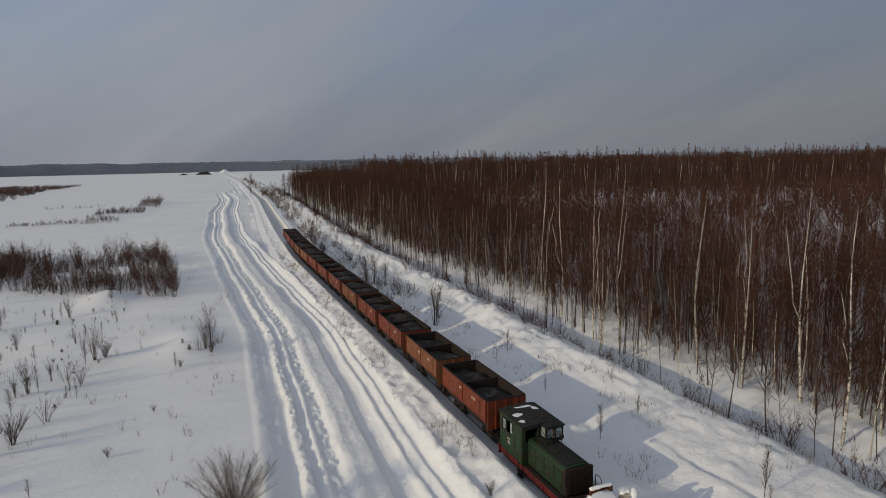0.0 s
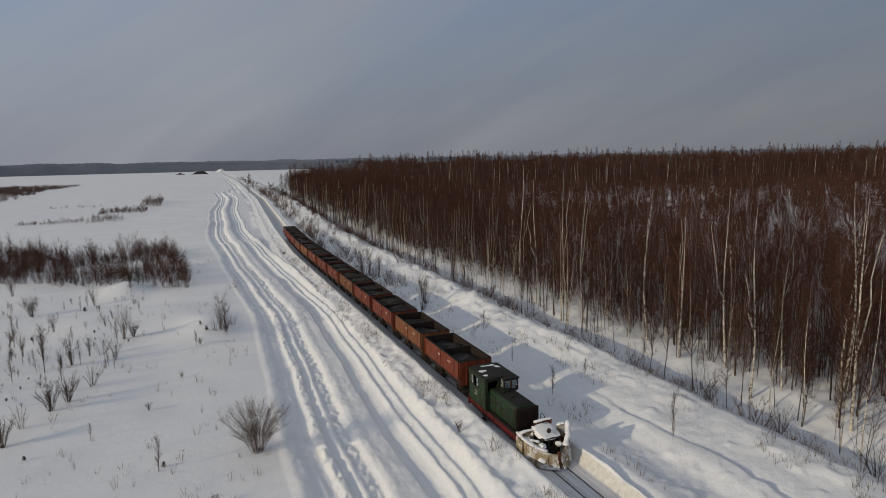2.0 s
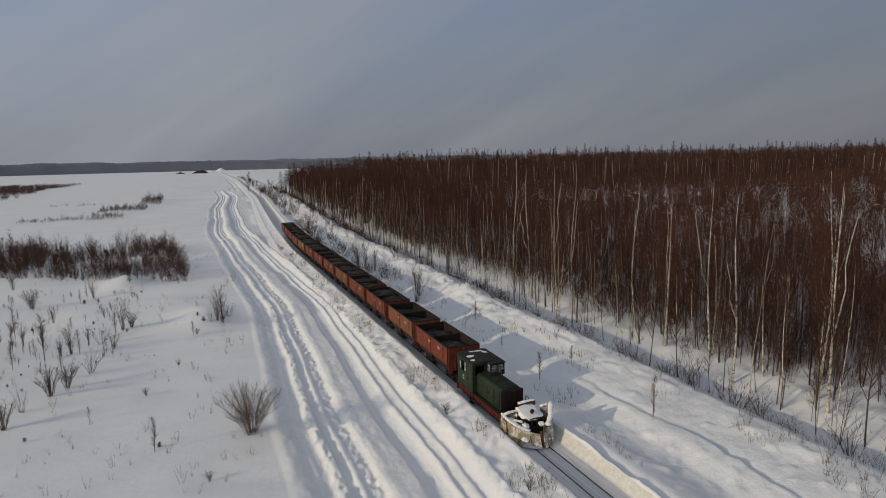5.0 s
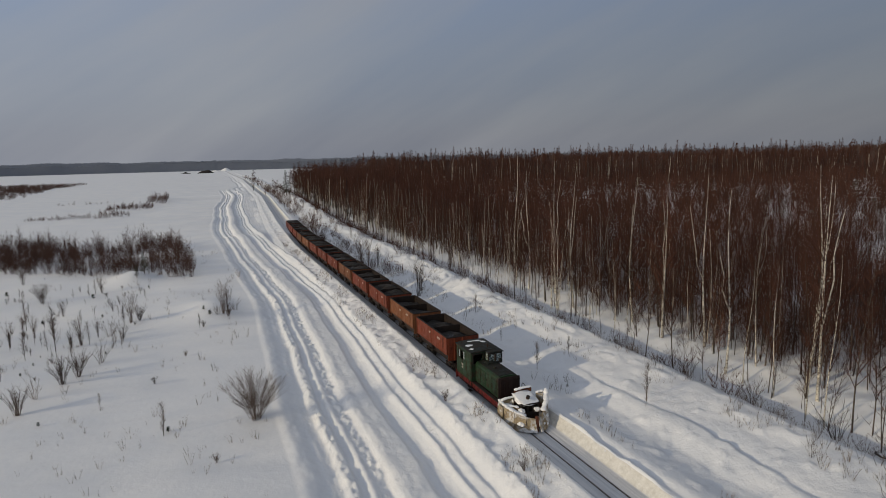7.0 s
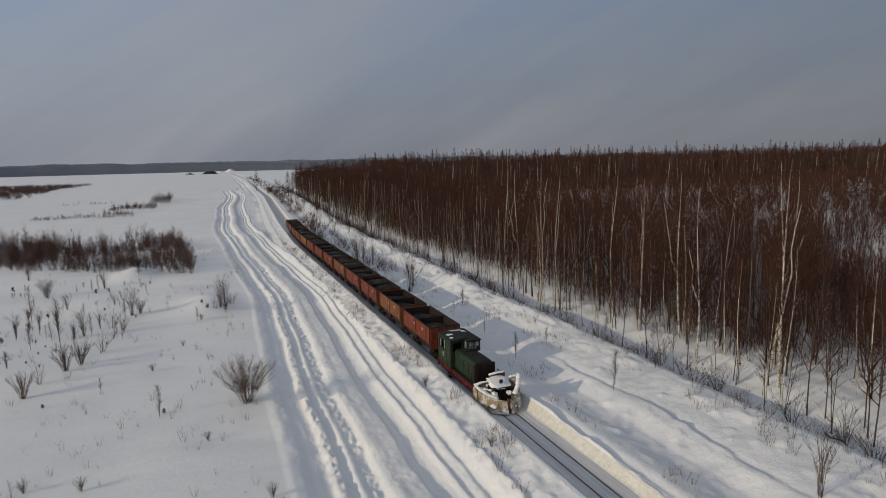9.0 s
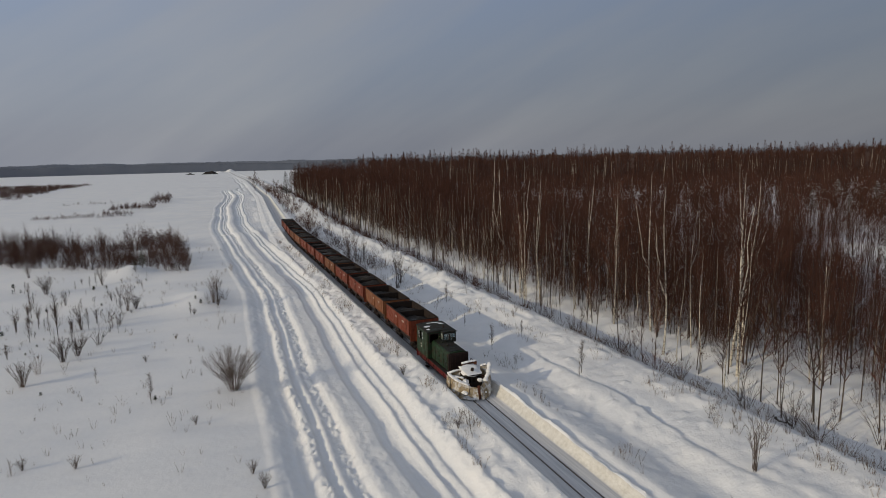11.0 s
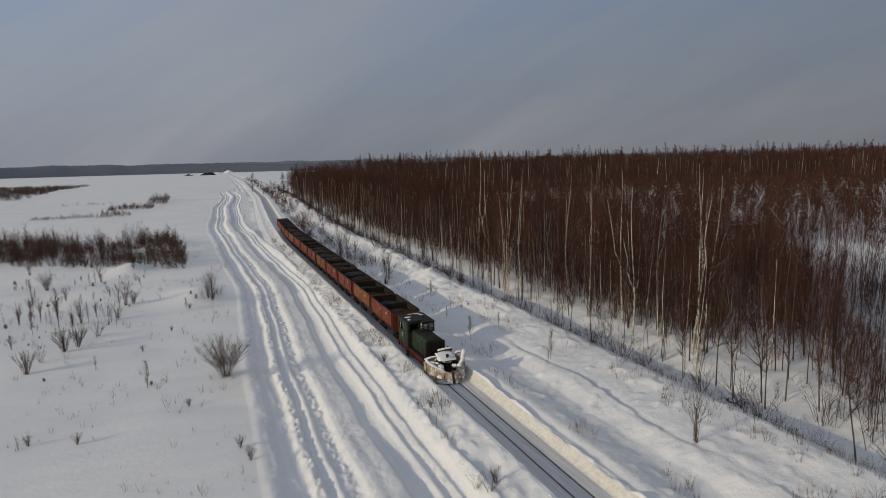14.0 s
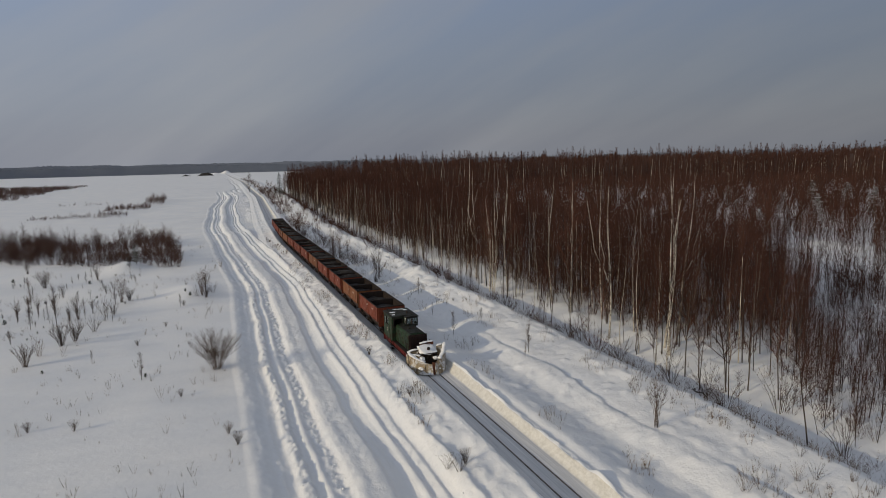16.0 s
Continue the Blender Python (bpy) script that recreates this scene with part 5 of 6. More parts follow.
for _ in range(1000):
    x, y = rng.uniform(62, 165), rng.uniform(0, 125)
    if clearing(x, y) > 1.05:
        rows.append((x, y, rng.uniform(0.6, 1.1), rng.randint(11, 14) if math.hypot(x, y) > 105 else rng.randint(0, 4)))
for _ in range(2600):                                      # thicker growth towards the old wood
    across, deep = rng.uniform(-40, 330), rng.uniform(110, 300)
    x, y = across * math.cos(radians(-22.4)) - deep * math.sin(radians(-22.4)) - 14, across * math.sin(radians(-22.4)) + deep * math.cos(radians(-22.4)) - 5
    if x < 36 or (deep < 210 and float(vnoise(x / 22, y / 13, 62)) > 0.42):
        continue
    rows.append((x, y, rng.uniform(0.7, 1.25), rng.randint(11, 14)))
for _ in range(1700):                                      # undergrowth at the foot of the old wood
    a, r = radians(rng.uniform(14, 63)), rng.uniform(285, 399)
    rows.append((-14 + r * math.sin(a), r * math.cos(a), rng.uniform(0.8, 1.4), rng.randint(11, 14)))
for _ in range(1500):                                      # low growth between the strip and the clearing
    x, y = 27 + 50 * rng.rand(), rng.uniform(8, 125)
    if clearing(x, y) > 1.0 and not corner(x, y):
        rows.append((x, y, rng.uniform(0.6, 1.05), rng.randint(0, 4)))
for _ in range(420):                                       # close growth behind and beside the clearing
    a = rng.uniform(0, math.tau)
    r = rng.uniform(1.0, 1.9)
    u, v = 17 * r * math.cos(a), 7.5 * r * math.sin(a)
    rows.append((62 + 0.72 * u - 0.69 * v, 35 + 0.69 * u + 0.72 * v, rng.uniform(0.5, 1.05), rng.randint(0, 4)))
for _ in range(640):                                       # close upright thicket at the wood's corner
    x = 16.6 + 36 * rng.rand() ** 1.15
    y = rng.uniform(-18, 4 + 0.8 * (x - 16))
    if clearing(x, y) < 1.0 or (x < 19.0 and y > 4) or float(vnoise(x / 4, y / 4, 63)) < -0.35:
        continue
    rows.append((x, y, rng.uniform(0.55, 1.0) * float(np.clip(0.80 - (x - 20) / 36, 0.22, 0.80)), rng.choice([4, 5, 6, 7, 8, 8, 9, 9])))
for _ in range(170):
    x = rng.uniform(18.2, 27)
    y = rng.uniform(-18, 3 + 0.7 * (x - 17))
    rows.append((x, y, rng.uniform(0.45, 0.80), rng.choice([4, 5, 7, 8, 10])))
for _ in range(800):                                       # low scrub before the clearing
    x = rng.uniform(27, 54)
    y = rng.uniform(-8, 9 + 0.74 * (x - 17))
    if clearing(x, y) > 0.8:
        rows.append((x, y, rng.uniform(0.36, 0.62) * (1 - 0.010 * (x - 25)), rng.choice([4, 5, 6, 10, 10])))
for _ in range(130):
    x, y = rng.uniform(22, 32), rng.uniform(6, 45)
    if not corner(x, y):
        rows.append((x, y, rng.uniform(0.6, 1.3), rng.randint(8, 10)))
for _ in range(560):                                       # fine stems close behind the edge
    x, y = 18.6 + 7 * rng.rand(), rng.uniform(14, 115)
    if not corner(x, y):
        rows.append((x, y, rng.uniform(0.5, 1.0), rng.choice([4, 5, 8, 8, 9, 10])))
for _ in range(700):                                       # undergrowth inside the wood
    x, y = 20.5 + 13 * rng.rand(), 16 + 120 * rng.rand() ** 1.2
    if corner(x, y):
        continue
    rows.append((x, y, rng.uniform(0.5, 1.2), rng.randint(8, 10)))
SPRUCES = ((103, 65, 1.05), (116, 62, 1.15), (96, 60, 0.7), (110, 78, 1.0), (125, 74, 1.2), (88, 66, 0.6), (135, 90, 1.2), (121, 104, 1.0), (93, 76, 0.8))


def shades_spruce(x, y):
    """Whether growth here would stand close round or just south-west of a spruce."""
    for px, py, _ in SPRUCES:
        u, v = 0.8 * (px - x) + 0.6 * (py - y), 0.8 * (y - py) - 0.6 * (x - px)
        if -2.5 < u < 6 and abs(v) < 2.2:
            return True
    return False


rows = [r for r in rows if not shades_spruce(r[0], r[1])]
low_rows = [r for r in rows if 8 <= r[3] <= 10]
rows = [r for r in rows if not 8 <= r[3] <= 10]
v, t = scatter_soup(low_rows, [s[1] for s in young], 4)
tagged(new("undergrowth", tri_mesh("undergrowth", v, t, [BRUSH])), "grey-brown leafless undergrowth among the birches", "undergrowth", kind="stuff")
wood_v, wood_t = scatter_soup(rows, [s[0] for s in young], 2)
twig_v, twig_t = scatter_soup(rows, [s[1] for s in young], 2)
low = new("young_growth", tri_mesh("young_growth", np.concatenate([wood_v, twig_v]), np.concatenate([wood_t, twig_t + len(wood_v)]), [GREYBARK, TWIGW], np.concatenate([np.zeros(len(wood_t)), np.ones(len(twig_t))])))
tagged(low, "low red-brown leafless young growth standing in snow", "young growth", kind="stuff")

# tall old wood at the back
old = [haze_birch(51 + i, H, 150, 0.060, 0.26, 0.13, 0.12, 0.11, 3, 1.8, 4) for i, H in enumerate((17.0, 18.2, 15.2))]
rows = []
ca, sa = math.cos(radians(-22.4)), math.sin(radians(-22.4))
for _ in range(1800):
    across, deep = rng.uniform(-60, 420), 265 + 110 * rng.rand() ** 1.3
    x, y = across * ca - deep * sa - 14, across * sa + deep * ca - 5
    if x < 52 + 0.12 * max(0.0, y - 200):
        continue
    rows.append((x, y, rng.uniform(0.8, 1.15), rng.randint(0, 3)))
for _ in range(700):                                       # its lower front
    across, deep = rng.uniform(-10, 330), rng.uniform(185, 275)
    x, y = across * ca - deep * sa - 14, across * sa + deep * ca - 5
    if x < 45:
        continue
    rows.append((x, y, rng.uniform(0.35, 0.6), rng.randint(0, 3)))
for _ in range(500):
    x, y = rng.uniform(150, 330), rng.uniform(-60, 160)
    if x < 190 + 0.3 * y:
        continue
    rows.append((x, y, rng.uniform(0.8, 1.1), rng.randint(0, 3)))
wood_v, wood_t = scatter_soup(rows, [s[0] for s in old], 3)
twig_v, twig_t = scatter_soup(rows, [s[1] for s in old], 3)
back = new("old_wood", tri_mesh("old_wood", np.concatenate([wood_v, twig_v]), np.concatenate([wood_t, twig_t + len(wood_v)]), [FARBARK, TWIGW], np.concatenate([np.zeros(len(wood_t)), np.ones(len(twig_t))])))
tagged(back, "tall dark leafless wood along the skyline", "wood", kind="stuff")

# ---- shrubs and saplings on the open field ----
BUSH = [plant("leafless_bush", [("twig_mass", shrub_shape(61, 3.3, 84, 0.70, 28, 0.005, 0.008, 0.34), SHRUB)]), plant("leafless_bush", [("twig_mass", shrub_shape(62, 2.0, 13, 0.40, 8, 0.006, 0.009), SHRUB)]), plant("leafless_bush", [("twig_mass", shrub_shape(63, 1.4, 14, 0.7, 6, 0.006, 0.008), SHRUB)])]
SAP = []
for sd, H in ((71, 3.0), (72, 2.4), (73, 3.4)):
    wv, fv = birch_shape(sd, H, 1, 26, 7, 0.006, 0.14, 5, 0.10, 1.0, False, steep=1.7)
    SAP.append(plant("birch_sapling", [("trunk", wv, GREYBARK), ("crown", fv, SHRUB)]))
PINE = []
for sd, H in ((81, 0.6), (82, 0.85)):
    sv, gvv = pine_shape(sd, H)
    PINE.append(plant("small_pine", [("stem", sv, GREYBARK), ("crown", gvv, NEEDLE if sd == 81 else DUSTED)]))
put(BUSH[0], stand(-13.34, 24.7, 20, 1.0), "large rounded leafless grey bush alone on the snow", "bush", "")
for x, y, s, k in ((-13.9, 49.6, 1.7, 1), (-13.2, 50.4, 1.2, 2), (-14.8, 48.9, 0.8, 2), (7.2, 2.9, 0.95, 1), (-3.65, 3.0, 0.75, 2), (-3.9, 3.8, 0.6, 2), (5.0, 48.2, 1.5, 1), (5.8, 49.6, 1.2, 1), (4.9, 67.9, 1.6, 1), (4.2, 69.5, 1.4, 1), (5.6, 66.0, 1.2, 1), (-22.5, 46, 1.1, 2), (-23.6, 47, 1.2, 2), (-26.0, 33.0, 1.1, 2), (-24.4, 38.5, 1.0, 2), (-23.2, 39.0, 1.2, 2), (6.3, -3.3, 0.7, 2), (6.9, -3.5, 0.6, 2), (8.9, -3.6, 0.62, 2), (9.6, -3.9, 0.6, 2), (10.6, -2.4, 0.4, 2), (4.2, 1.5, 0.4, 2), (9.4, 7.6, 0.5, 2), (15.3, 7.4, 1.7, 2), (14.6, 5.4, 1.5, 2), (15.0, 10.2, 1.6, 2), (16.6, 3.4, 1.9, 2), (15.4, -1.2, 1.6, 2), (14.9, 15.4, 1.4, 2), (15.2, 20.8, 1.5, 2), (-11.9, 68, 0.9, 2), (-14.0, 60.5, 1.0, 2)):
    put(BUSH[k], stand(x, y, 50 * x, s), "leafless grey-brown bush rising from the snow", "bush", "bushes on the snow")
for x, y, s, k in ((-18.2, 24.6, 0.62, 0), (7.3, 16.0, 0.85, 1), (6.6, 15.2, 0.6, 0), (4.8, 23.8, 0.9, 1), (-24.8, 45.0, 1.0, 0), (-27.0, 44.0, 1.05, 2), (-28.7, 42.5, 1.0, 1), (-30.5, 40.0, 0.9, 0), (-25.4, 41.2, 0.8, 1), (-32.6, 46.0, 1.0, 0), (-22.8, 50.0, 0.9, 1), (-29.9, 47.6, 0.8, 1), (-35.0, 43.5, 0.9, 2), (-26.5, 52.0, 0.7, 0), (-33.4, 38.0, 0.8, 1), (-22.0, 30.0, 0.45, 1), (6.6, 37.4, 0.8, 1), (5.4, 30.2, 0.6, 0), (7.4, 24.0, 0.6, 1), (-37.0, 49.5, 1.0, 1), (-31.0, 53.0, 0.8, 2), (-16.4, 46.0, 0.6, 1)):
    put(SAP[k], stand(x, y, 70 * x, s), "thin leafless birch sapling standing in snow", "sapling", "saplings on the snowfield")
CLUMP = [plant("leafless_bush", [("twig_mass", shrub_shape(sd, H, n, sp, tg, 0.006, 0.009, 0.25), SHRUB)]) for sd, H, n, sp, tg in ((64, 2.4, 16, 0.24, 12), (65, 2.0, 20, 0.34, 11), (66, 1.2, 22, 0.52, 14))]
for x, y, s, k in ((-29.6, 49.4, 0.95, 0), (-27.9, 48.1, 1.15, 0), (-25.4, 45.1, 1.25, 1), (-26.0, 44.6, 0.8, 0), (-30.7, 46.7, 1.05, 0), (-24.5, 47.2, 0.85, 0), (-22.3, 50.6, 1.15, 1), (-21.6, 50.9, 1.3, 2), (-32.4, 65.5, 1.6, 2), (-36.6, 76.3, 1.2, 1), (-24.9, 35.1, 1.3, 2), (-24.2, 36.5, 1.2, 2), (-26.4, 30.8, 1.25, 2),
                   (-33.4, 50.2, 0.9, 1), (-35.6, 47.4, 1.0, 0), (-31.9, 55.6, 0.8, 2), (-28.8, 56.8, 0.7, 1), (-37.2, 56.3, 0.9, 0), (-33.0, 41.0, 0.8, 1), (-29.0, 37.6, 0.6, 0), (-38.0, 63.5, 1.0, 2), (-27.0, 68.0, 0.9, 1), (-14.3, 49.2, 1.1, 1), (-13.9, 48.6, 0.8, 2)):
    put(CLUMP[k], stand(x, y, 50 * x + 20 * y, s), "upright many-stemmed leafless bush standing in snow", "bush", "bushes on the snow")
for x, y, s in ((-16.1, 46.2, 0.45), (-13.0, 13.1, 0.5), (-12.6, 11.4, 0.55), (-15.6, 20.3, 0.4), (-21.0, 17.2, 0.5), (-23.4, 18.1, 0.45), (-19.2, 33.0, 0.4), (-17.4, 38.4, 0.35), (-3.1, 3.6, 0.55), (-2.9, 12.0, 0.45), (-3.0, 21.0, 0.5)):
    put(CLUMP[2], stand(x, y, 90 * x, s), "low tuft of leafless twigs poking out of the snow", "bush", "bushes on the snow")
for k in range(120):
    x, y = rng.uniform(-42, -21.5), rng.uniform(34, 70)
    if x > -24 and y < 42:
        continue
    put(SAP[k % 3] if k % 2 else CLUMP[k % 3], stand(x, y, rng.uniform(0, 360), rng.uniform(0.20, 0.50), rng.uniform(-5, 5)), "thin leafless birch sapling standing in snow", "sapling", "saplings on the snowfield")
for x, y, s in ((-27.4, 64.6, 1.5), (-22.7, 66.2, 1.1), (-24.3, 65.3, 1.0), (-25.3, 59.9, 1.3), (-22.9, 43.0, 1.1), (-23.2, 41.5, 0.8), (-22.7, 48.3, 1.1), (-31.4, 45.4, 1.6), (-29.9, 40.7, 1.4), (-30.1, 63.5, 0.9), (-34.9, 78.9, 1.1), (-35.9, 66.4, 2.0), (-35.3, 67.1, 1.6), (-16.0, 50.4, 1.2), (-26.3, 45.6, 0.8), (-37.0, 70.9, 1.7)):
    put(PINE[int(-10 * x) % 2], stand(x, y, 33 * x, 0.58 * s), "tiny dark green pine half buried in snow", "small pine", "small pines on the snowfield")
for k in range(26):
    x, y = rng.uniform(-40, -21.5), rng.uniform(38, 70)
    put(PINE[k % 2], stand(x, y, rng.uniform(0, 360), rng.uniform(0.3, 0.6)), "tiny dark green pine half buried in snow", "small pine", "small pines on the snowfield")
for x, y, s in ((-15.5, 49.0, 0.9), (-18.0, 24.9, 0.6), (-24.9, 28.6, 0.5)):
    put(PINE[0], stand(x, y, 30 * x, s), "tiny dark green pine half buried in snow", "small pine", "small pines on the snowfield")

# thickets on the left and brush along the line
brush = [shrub_shape(91, 3.4, 9, 0.42, 18, 0.012, 0.015, 0.3, True), shrub_shape(92, 2.4, 10, 0.6, 15, 0.012, 0.014, 0.3, True), shrub_shape(93, 4.4, 6, 0.32, 24, 0.012, 0.018, 0.3, True), shrub_shape(94, 1.5, 12, 0.9, 8, 0.008, 0.008, 0.4, True)]


far_brush = [shrub_shape(95, 3.0, 8, 0.8, 9, 0.055, 0.04, 0.3, True), shrub_shape(96, 2.2, 8, 1.0, 9, 0.05, 0.035, 0.3, True)]


def thicket(name, label, places, seed, shapes=None):
    v, t = scatter_soup(places, shapes or brush, seed)
    return tagged(new(name, tri_mesh(name, v, t, [BRUSH])), label, "thicket", kind="stuff")


pl = []
for _ in range(4300):
    x, y = rng.uniform(-85, -16.5), rng.uniform(70, 124)
    edge = 71.5 + 0.85 * max(0.0, -19.3 - x) - 0.55 * max(0.0, -46 - x) + 2.5 * float(vnoise(x / 6, 0, 71))
    if x > -16.9 - 0.12 * (y - 78) + 0.8 * float(vnoise(0, y / 4, 73)):
        continue
    gap = ((x + 29) / 9) ** 2 + ((y - 94) / 6) ** 2
    if y < edge or gap < 1 or (y > 114 + 6 * float(vnoise(x / 9, 1, 72))):
        continue
    pl.append((x, y, 0.32 + 0.85 * rng.rand() ** 1.6, rng.choice([0, 0, 1, 1, 2])))
thicket("thicket", "dense reddish-brown leafless thicket on the snowfield", pl, 11)
pl = []
for _ in range(4200):
    x = rng.uniform(-270, -95)
    y = rng.uniform(310, 570)
    if y > 570 + 14 * float(vnoise(x / 20, 0, 76)) or x > -101 - 0.04 * (y - 330) + 5 * float(vnoise(y / 25, 0, 77)) or y < 325 + 12 * float(vnoise(x / 15, 3, 78)):
        continue
    if x < -112 - 0.62 * (y - 330):
        continue
    pl.append((x, y, rng.uniform(0.55, 1.1), rng.choice([0, 1])))
thicket("thicket", "dark leafless thicket far out on the snowfield", pl, 12, far_brush)
pl = []
for x0, x1, y0, y1, n, s in ((-62, -45, 186, 192, 80, 0.38), (-45, -36, 184, 196, 60, 0.45), (-46, -32, 212, 232, 110, 0.6), (-36, -29, 245, 272, 50, 0.9), (-68, -48, 250, 262, 18, 0.4)):
    for _ in range(n):
        for j in range(2):
            pl.append((rng.uniform(x0, x1), rng.uniform(y0, y1), 0.8 * s * rng.uniform(0.4, 1.4), rng.choice([0, 1, 1, 2])))
thicket("thicket", "low rows of leafless brush on the snowfield", pl, 13)
pl = []
for _ in range(560):
    y = 40 + 250 * rng.rand() ** 1.4
    u = rng.rand()
    xr = rng.uniform(2.6, 6.5) if u < 0.35 else rng.uniform(10.0, 15.0)
    if y < 58 and xr < 9:
        continue
    if float(vnoise(y / 6, xr / 5, 75)) < -0.05:
        continue
    pl.append((xr + float(track_x(y)), y, rng.uniform(0.25, 0.62) * (1 + 0.5 * (y > 120)), rng.choice([0, 1, 1, 3])))
for _ in range(420):                                       # brush closing in on the line towards the bend
    y = 95 + 240 * rng.rand()
    pl.append((float(track_x(y)) + (rng.uniform(3.0, 8.0) if rng.rand() < 0.45 else rng.uniform(8.5, 14.5)), y, rng.uniform(0.35, 0.95), rng.choice([0, 1, 1])))
for _ in range(90):
    y = 290 + 350 * rng.rand()
    pl.append((float(track_x(y)) + rng.uniform(2.5, 8), y, rng.uniform(0.5, 1.3), rng.choice([0, 1])))
for _ in range(95):                                        # scrub right of the rails and on the far bank
    y = rng.uniform(56, 120)
    pl.append((rng.uniform(2.8, 6.8) + float(track_x(y)), y, rng.uniform(0.5, 1.0), rng.choice([1, 3, 3])))
for _ in range(95):
    y = rng.uniform(36, 120)
    pl.append((rng.uniform(10.0, 13.6) + float(track_x(y)), y, rng.uniform(0.5, 1.1), rng.choice([1, 3, 3])))
for _ in range(110):                                       # tangle in the ditch
    y = rng.uniform(-4, 60)
    pl.append((rng.uniform(12.6, 15.6), y, rng.uniform(0.4, 1.1), rng.choice([3, 3, 3, 1]) if y > 15 else 3))
thicket("thicket", "grey-brown leafless brush along the ditch and railway", pl, 14)
# dry stalks sticking out of the snow
stalk = [shrub_shape(101, 0.5, 6, 0.6, 2, 0.006, 0.007, 0.3, True), shrub_shape(102, 0.75, 5, 0.45, 3, 0.006, 0.008, 0.3, True)]
pl = []
for _ in range(6800):
    u = rng.rand()
    x = rng.uniform(-3.6, -1.8) if u < 0.22 else (rng.uniform(2.4, 13) if u < 0.76 else rng.uniform(-34, -12.6))
    y = -12 + 110 * rng.rand() ** 1.5
    if float(vnoise(x / 2.0, y / 3, 81)) < 0.12:
        continue
    pl.append((x + (float(track_x(y)) if x > -5 else 0), y, rng.uniform(0.4, 1.3), rng.randint(0, 2)))
v, t = scatter_soup(pl, stalk, 15)
tagged(new("dry_stalks", tri_mesh("dry_stalks", v, t, [GRASS])), "dry brown weed stalks poking out of the snow", "dry stalks", kind="stuff")

# fallen branches lying in the ditch
for x, y, ln, turn, sd in ((14.6, 4.6, 2.6, 200, 1), (13.9, 2.2, 1.8, 160, 2), (15.2, 8.4, 2.2, 240, 3), (13.6, 16.5, 2.0, 190, 4), (14.3, 23.0, 2.4, 215, 5), (13.2, -1.0, 1.4, 170, 6)):
    sp = Soup()
    rr = random.Random(sd)
    pts = [Vector((ln * k / 5, 0.25 * math.sin(k * 1.3 + sd), 0.12 + 0.45 * math.sin(k / 5 * 3.0) * rr.random())) for k in range(6)]
    sp.tube(pts, [0.05, 0.045, 0.04, 0.03, 0.02, 0.008], 6)
    for k in range(7):
        p = pts[rr.randint(1, 4)]
        sp.spike(p, toward(rr, 0.8, 1.0) * rr.uniform(0.3, 0.9), 0.014)
    v, t = sp.arrays()
    br = new("fallen_branch", tri_mesh("fallen_branch", v, t, [GREYBARK], None, True))
    br.matrix_basis = stand(x, y, turn, 1.0)
    tagged(br, "dark broken branch lying in the snowy ditch", "branch", "fallen branches")

# conifers: by the wood's far end, in the thicket, and snow-dusted ones in the young growth
FIR = []
for sd, H in ((111, 9.0), (112, 6.0)):
    sv, gvv = pine_shape(sd, H, 0.8 if sd == 111 else 1.15)
    FIR.append(plant("spruce", [("trunk", sv, GREYBARK), ("crown", gvv, NEEDLE if sd == 111 else DUSTED)]))
for x, y, s, k in ((17.0, 246, 1.2, 0), (-22.9, 73.4, 0.27, 0), (-23.6, 71.4, 0.15, 0), *((px, py, ps, 1) for px, py, ps in SPRUCES), (190, 90, 1.7, 0), (120, 120, 1.0, 1), (84, 110, 0.8, 1), (100, 140, 0.9, 1)):
    put(FIR[k], stand(x, y, 40 * x, s), "dark green spruce dusted with snow", "spruce", "spruces")
# small trees beside the line, far off
lw, lf = birch_shape(121, 12.0, 2, 36, 12, 0.05, 0.08, 4, 0.10, 1.3, False, True)
LONE = plant("lone_tree", [("trunk", lw, GREYBARK), ("crown", lf, TWIG)])
for x, y, s, k in ((6.4, 312, 0.85, 0), (10.4, 252, 0.72, 2), (8.4, 272, 0.5, 4), (11.6, 236, 0.6, 1), (12.6, 262, 0.66, 3)):
    put(LONE, stand(x + 2.5, y, 40 * x, s), "leafless tree standing alone beside the railway", "tree", "trees beside the railway")

# ---- the distance ----


def mound(name, x, y, w, dpt, h, mat, seed, label):
    gxs, gys = np.linspace(-1, 1, 25), np.linspace(-1, 1, 25)
    X, Y = np.meshgrid(gxs, gys)
    Z = np.clip(1 - np.sqrt(X ** 2 + Y ** 2), 0, 1) ** 0.9 * (1 + 0.25 * fbm(X * 2 + seed, Y * 2, 1, seed, 3)) * h - 0.3
    v_ = np.stack([X.ravel() * w, Y.ravel() * dpt, Z.ravel()], 1)
    q = (np.arange(24)[:, None] * 25 + np.arange(24)[None, :]).ravel()
    ob = new(name, tri_mesh(name, v_, np.concatenate([np.stack([q, q + 1, q + 26], 1), np.stack([q, q + 26, q + 25], 1)]), [mat], None, True))
    ob.matrix_basis = pose(x, y, ground_z(x, y))
    return tagged(ob, label, "mound")


mound("peat_mound", -9.0, 1060, 14, 9, 7.5, PEAT, 3, "dark peat mound dusted with snow, far off")
mound("peat_mound", -40, 1075, 8, 6, 2.2, PEAT, 4, "dark peat mound dusted with snow, far off")
mound("snow_mound", 32.0, 1320, 12, 9, 6.0, SNOW, 5, "white snow heap far out beside the railway")
mound("snow_mound", 10.0, 1250, 10, 8, 4.0, SNOW, 6, "white snow heap far out beside the railway")


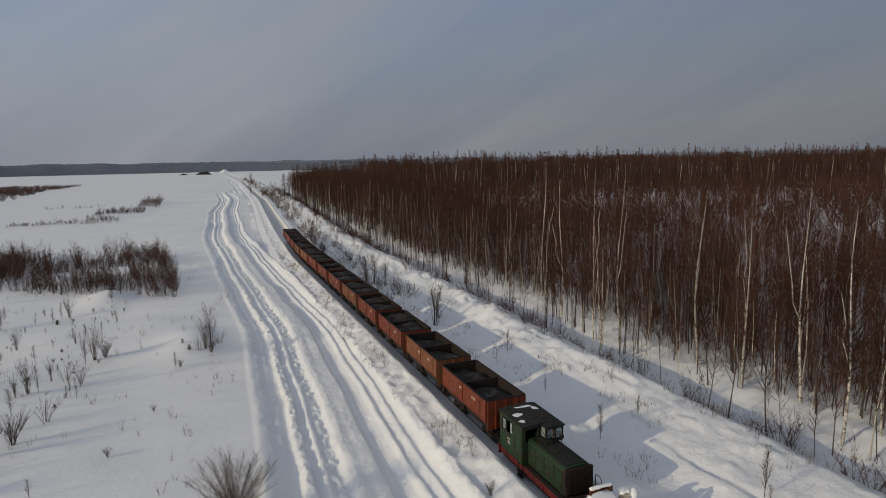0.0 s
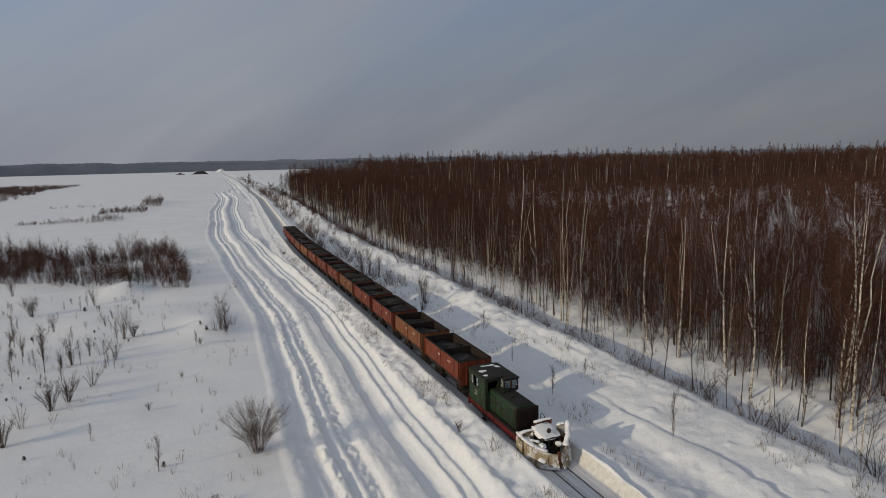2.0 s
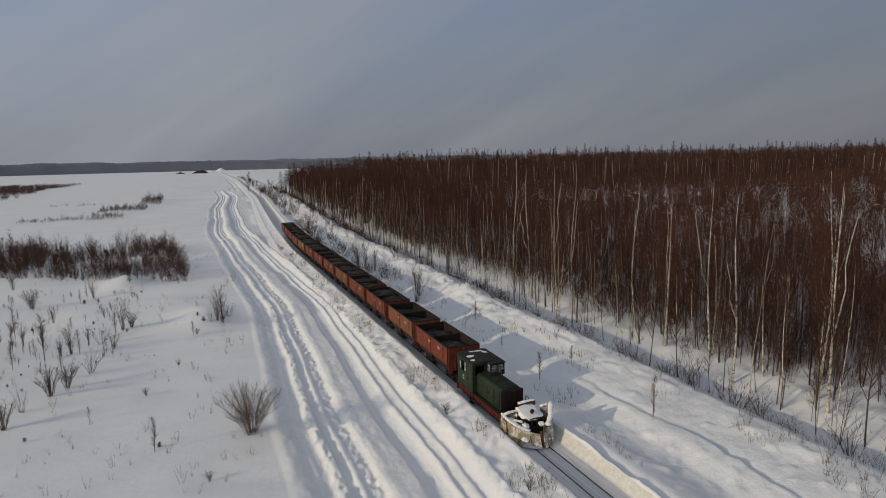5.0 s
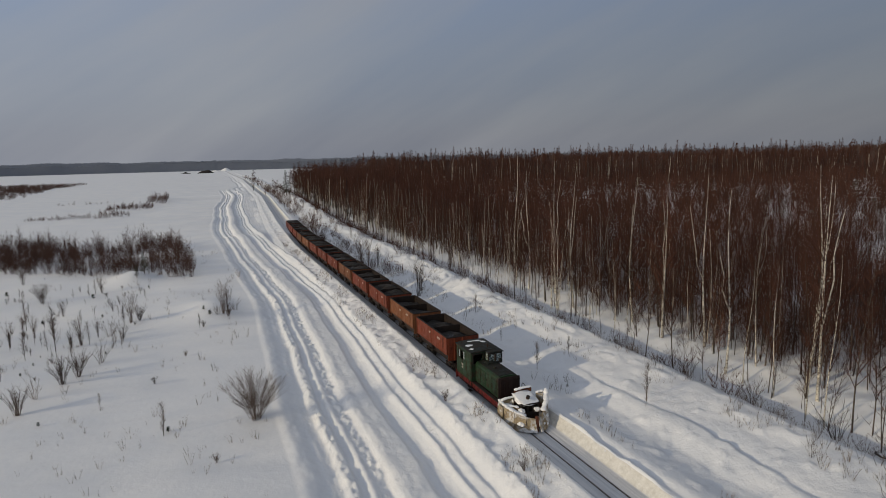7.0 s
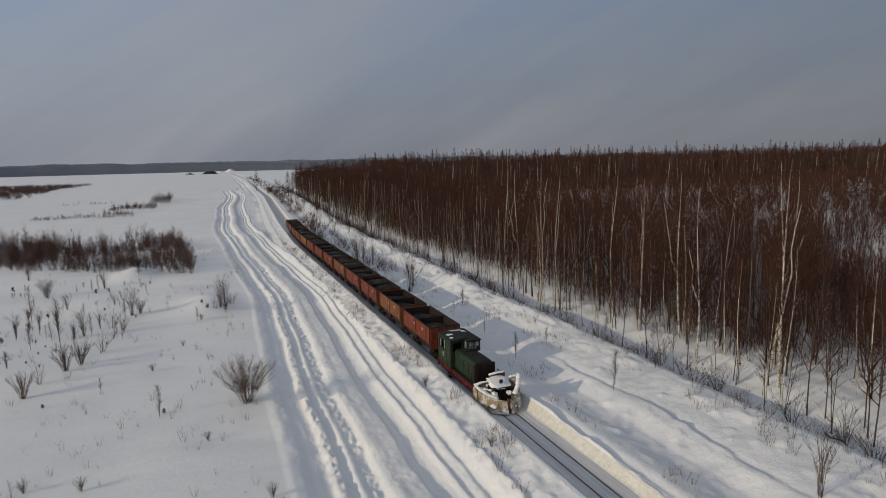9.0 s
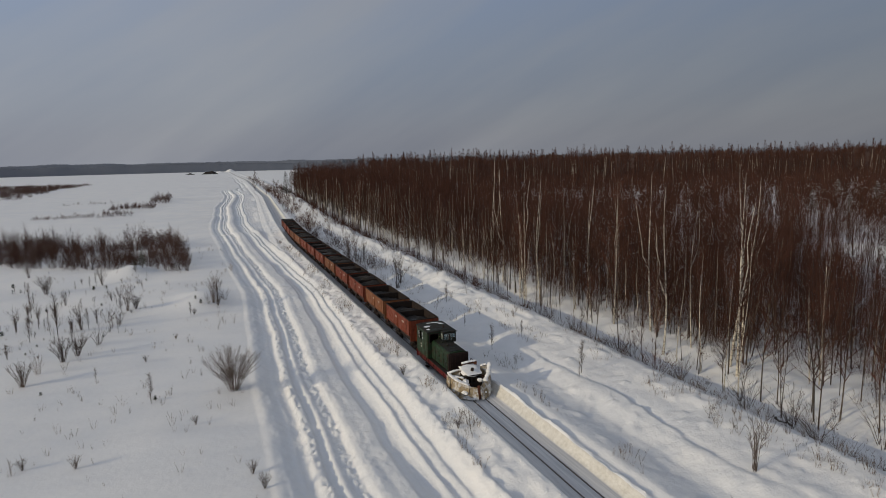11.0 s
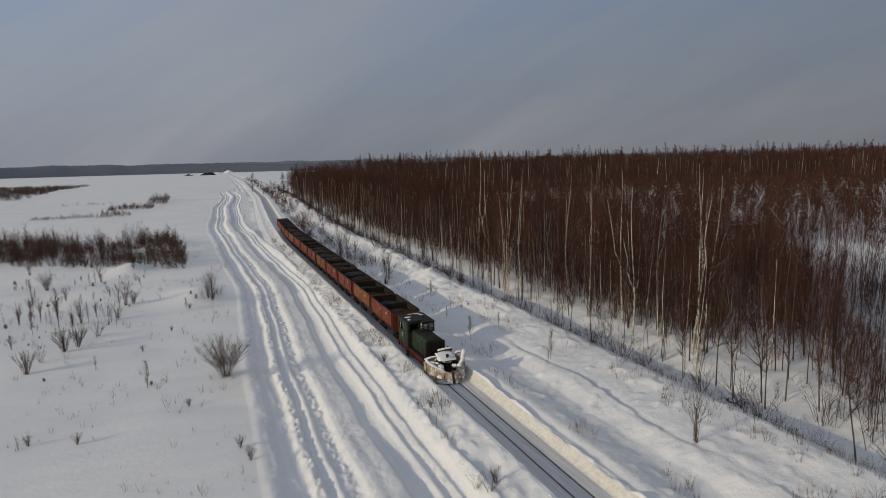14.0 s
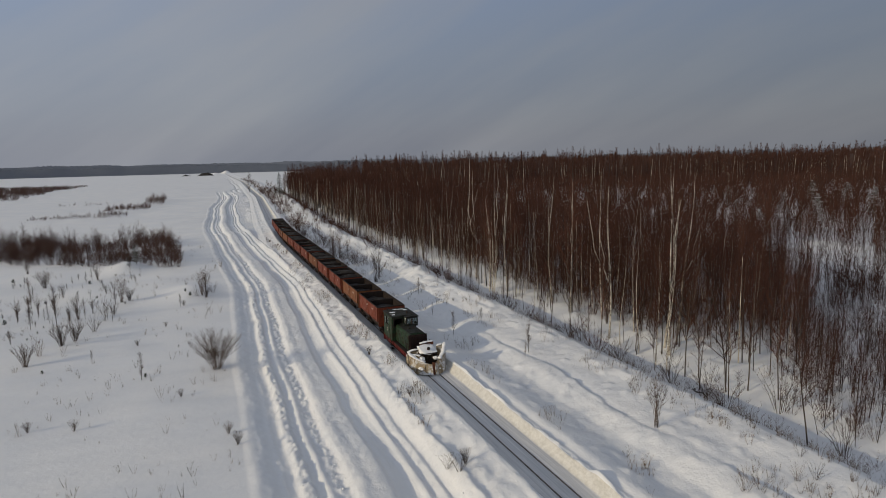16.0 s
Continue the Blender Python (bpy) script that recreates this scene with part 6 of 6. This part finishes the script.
def far_band(name, label, mat, r0, r1, a0, a1, n, h0, h1, w, seed):
    """A far wood: many narrow crowns close together, of uneven height."""
    rn = np.random.RandomState(seed)
    vs, ts, m = [], [], 0
    for _ in range(n):
        a, r = radians(rn.uniform(a0, a1)), rn.uniform(r0 + 25, r1)
        x, y = -14 + r * math.sin(a), r * math.cos(a)
        h = rn.uniform(h0, h1) * (1 + 0.12 * float(vnoise(a * 30, 0, seed)))
        ww = w * rn.uniform(0.6, 1.3)
        sides = 4
        ring = [(1.0, 0.0), (0.85, 0.6), (0.4, 0.88)]
        off = rn.rand() * 6
        v_ = [(x + ww * s * math.cos(off + math.tau * i / sides), y + ww * s * math.sin(off + math.tau * i / sides), h * q - 0.6) for s, q in ring for i in range(sides)] + [(x, y, h)]
        t_ = []
        for k in range(2):
            for i in range(sides):
                j = (i + 1) % sides
                t_ += [(k * sides + i, k * sides + j, (k + 1) * sides + j), (k * sides + i, (k + 1) * sides + j, (k + 1) * sides + i)]
        t_ += [(8 + i, 8 + (i + 1) % sides, 12) for i in range(sides)]
        vs.append(np.array(v_))
        ts.append(np.array(t_) + m)
        m += 13
    nseg = 900                                             # the closed mass of the wood behind its outer crowns
    aa = np.radians(np.linspace(a0, a1, nseg))
    hh = h0 * (0.96 + 0.03 * fbm(aa * 110, aa * 0, 1, seed + 5, 2) + 0.12 * vnoise(aa * 30, aa * 0, seed))
    core = []
    for r_, f_ in ((r0, 0.0), (r0 + 14, 0.97), (r1, 1.06), (r1 + 4, 0.0)):
        core.append(np.stack([-14 + r_ * np.sin(aa), r_ * np.cos(aa), hh * f_ - 0.5 * (f_ == 0)], 1))
    vs.append(np.concatenate(core))
    i_ = np.arange(nseg - 1)
    for k in range(3):
        o_ = m + k * nseg + i_
        ts += [np.stack([o_, o_ + 1, o_ + nseg + 1], 1), np.stack([o_, o_ + nseg + 1, o_ + nseg], 1)]
    return tagged(new(name, tri_mesh(name, np.concatenate(vs), np.concatenate(ts), [mat], None, True)), label, "woods", kind="stuff")


far_band("far_woods", "dark belt of woods across the field, haze put into its colour", HAZEWOODS, 1480, 1720, -62, 16, 4500, 18.0, 19.2, 5.5, 1)
far_band("far_woods", "dense brown leafless woods behind the tall old wood", BROWNWOODS, 400, 520, 15, 62, 2200, 12.5, 16.5, 2.2, 2)
far_band("far_woods", "dark belt of woods behind the birch wood, haze put into its colour", HAZEWOODS, 760, 860, 10, 62, 900, 15, 20, 5, 4)
far_band("distant_woods", "distant wooded rise on the skyline, haze painted in as pale blue", HAZEHILLS, 2900, 3300, -62, 60, 2400, 31, 34, 14, 3)
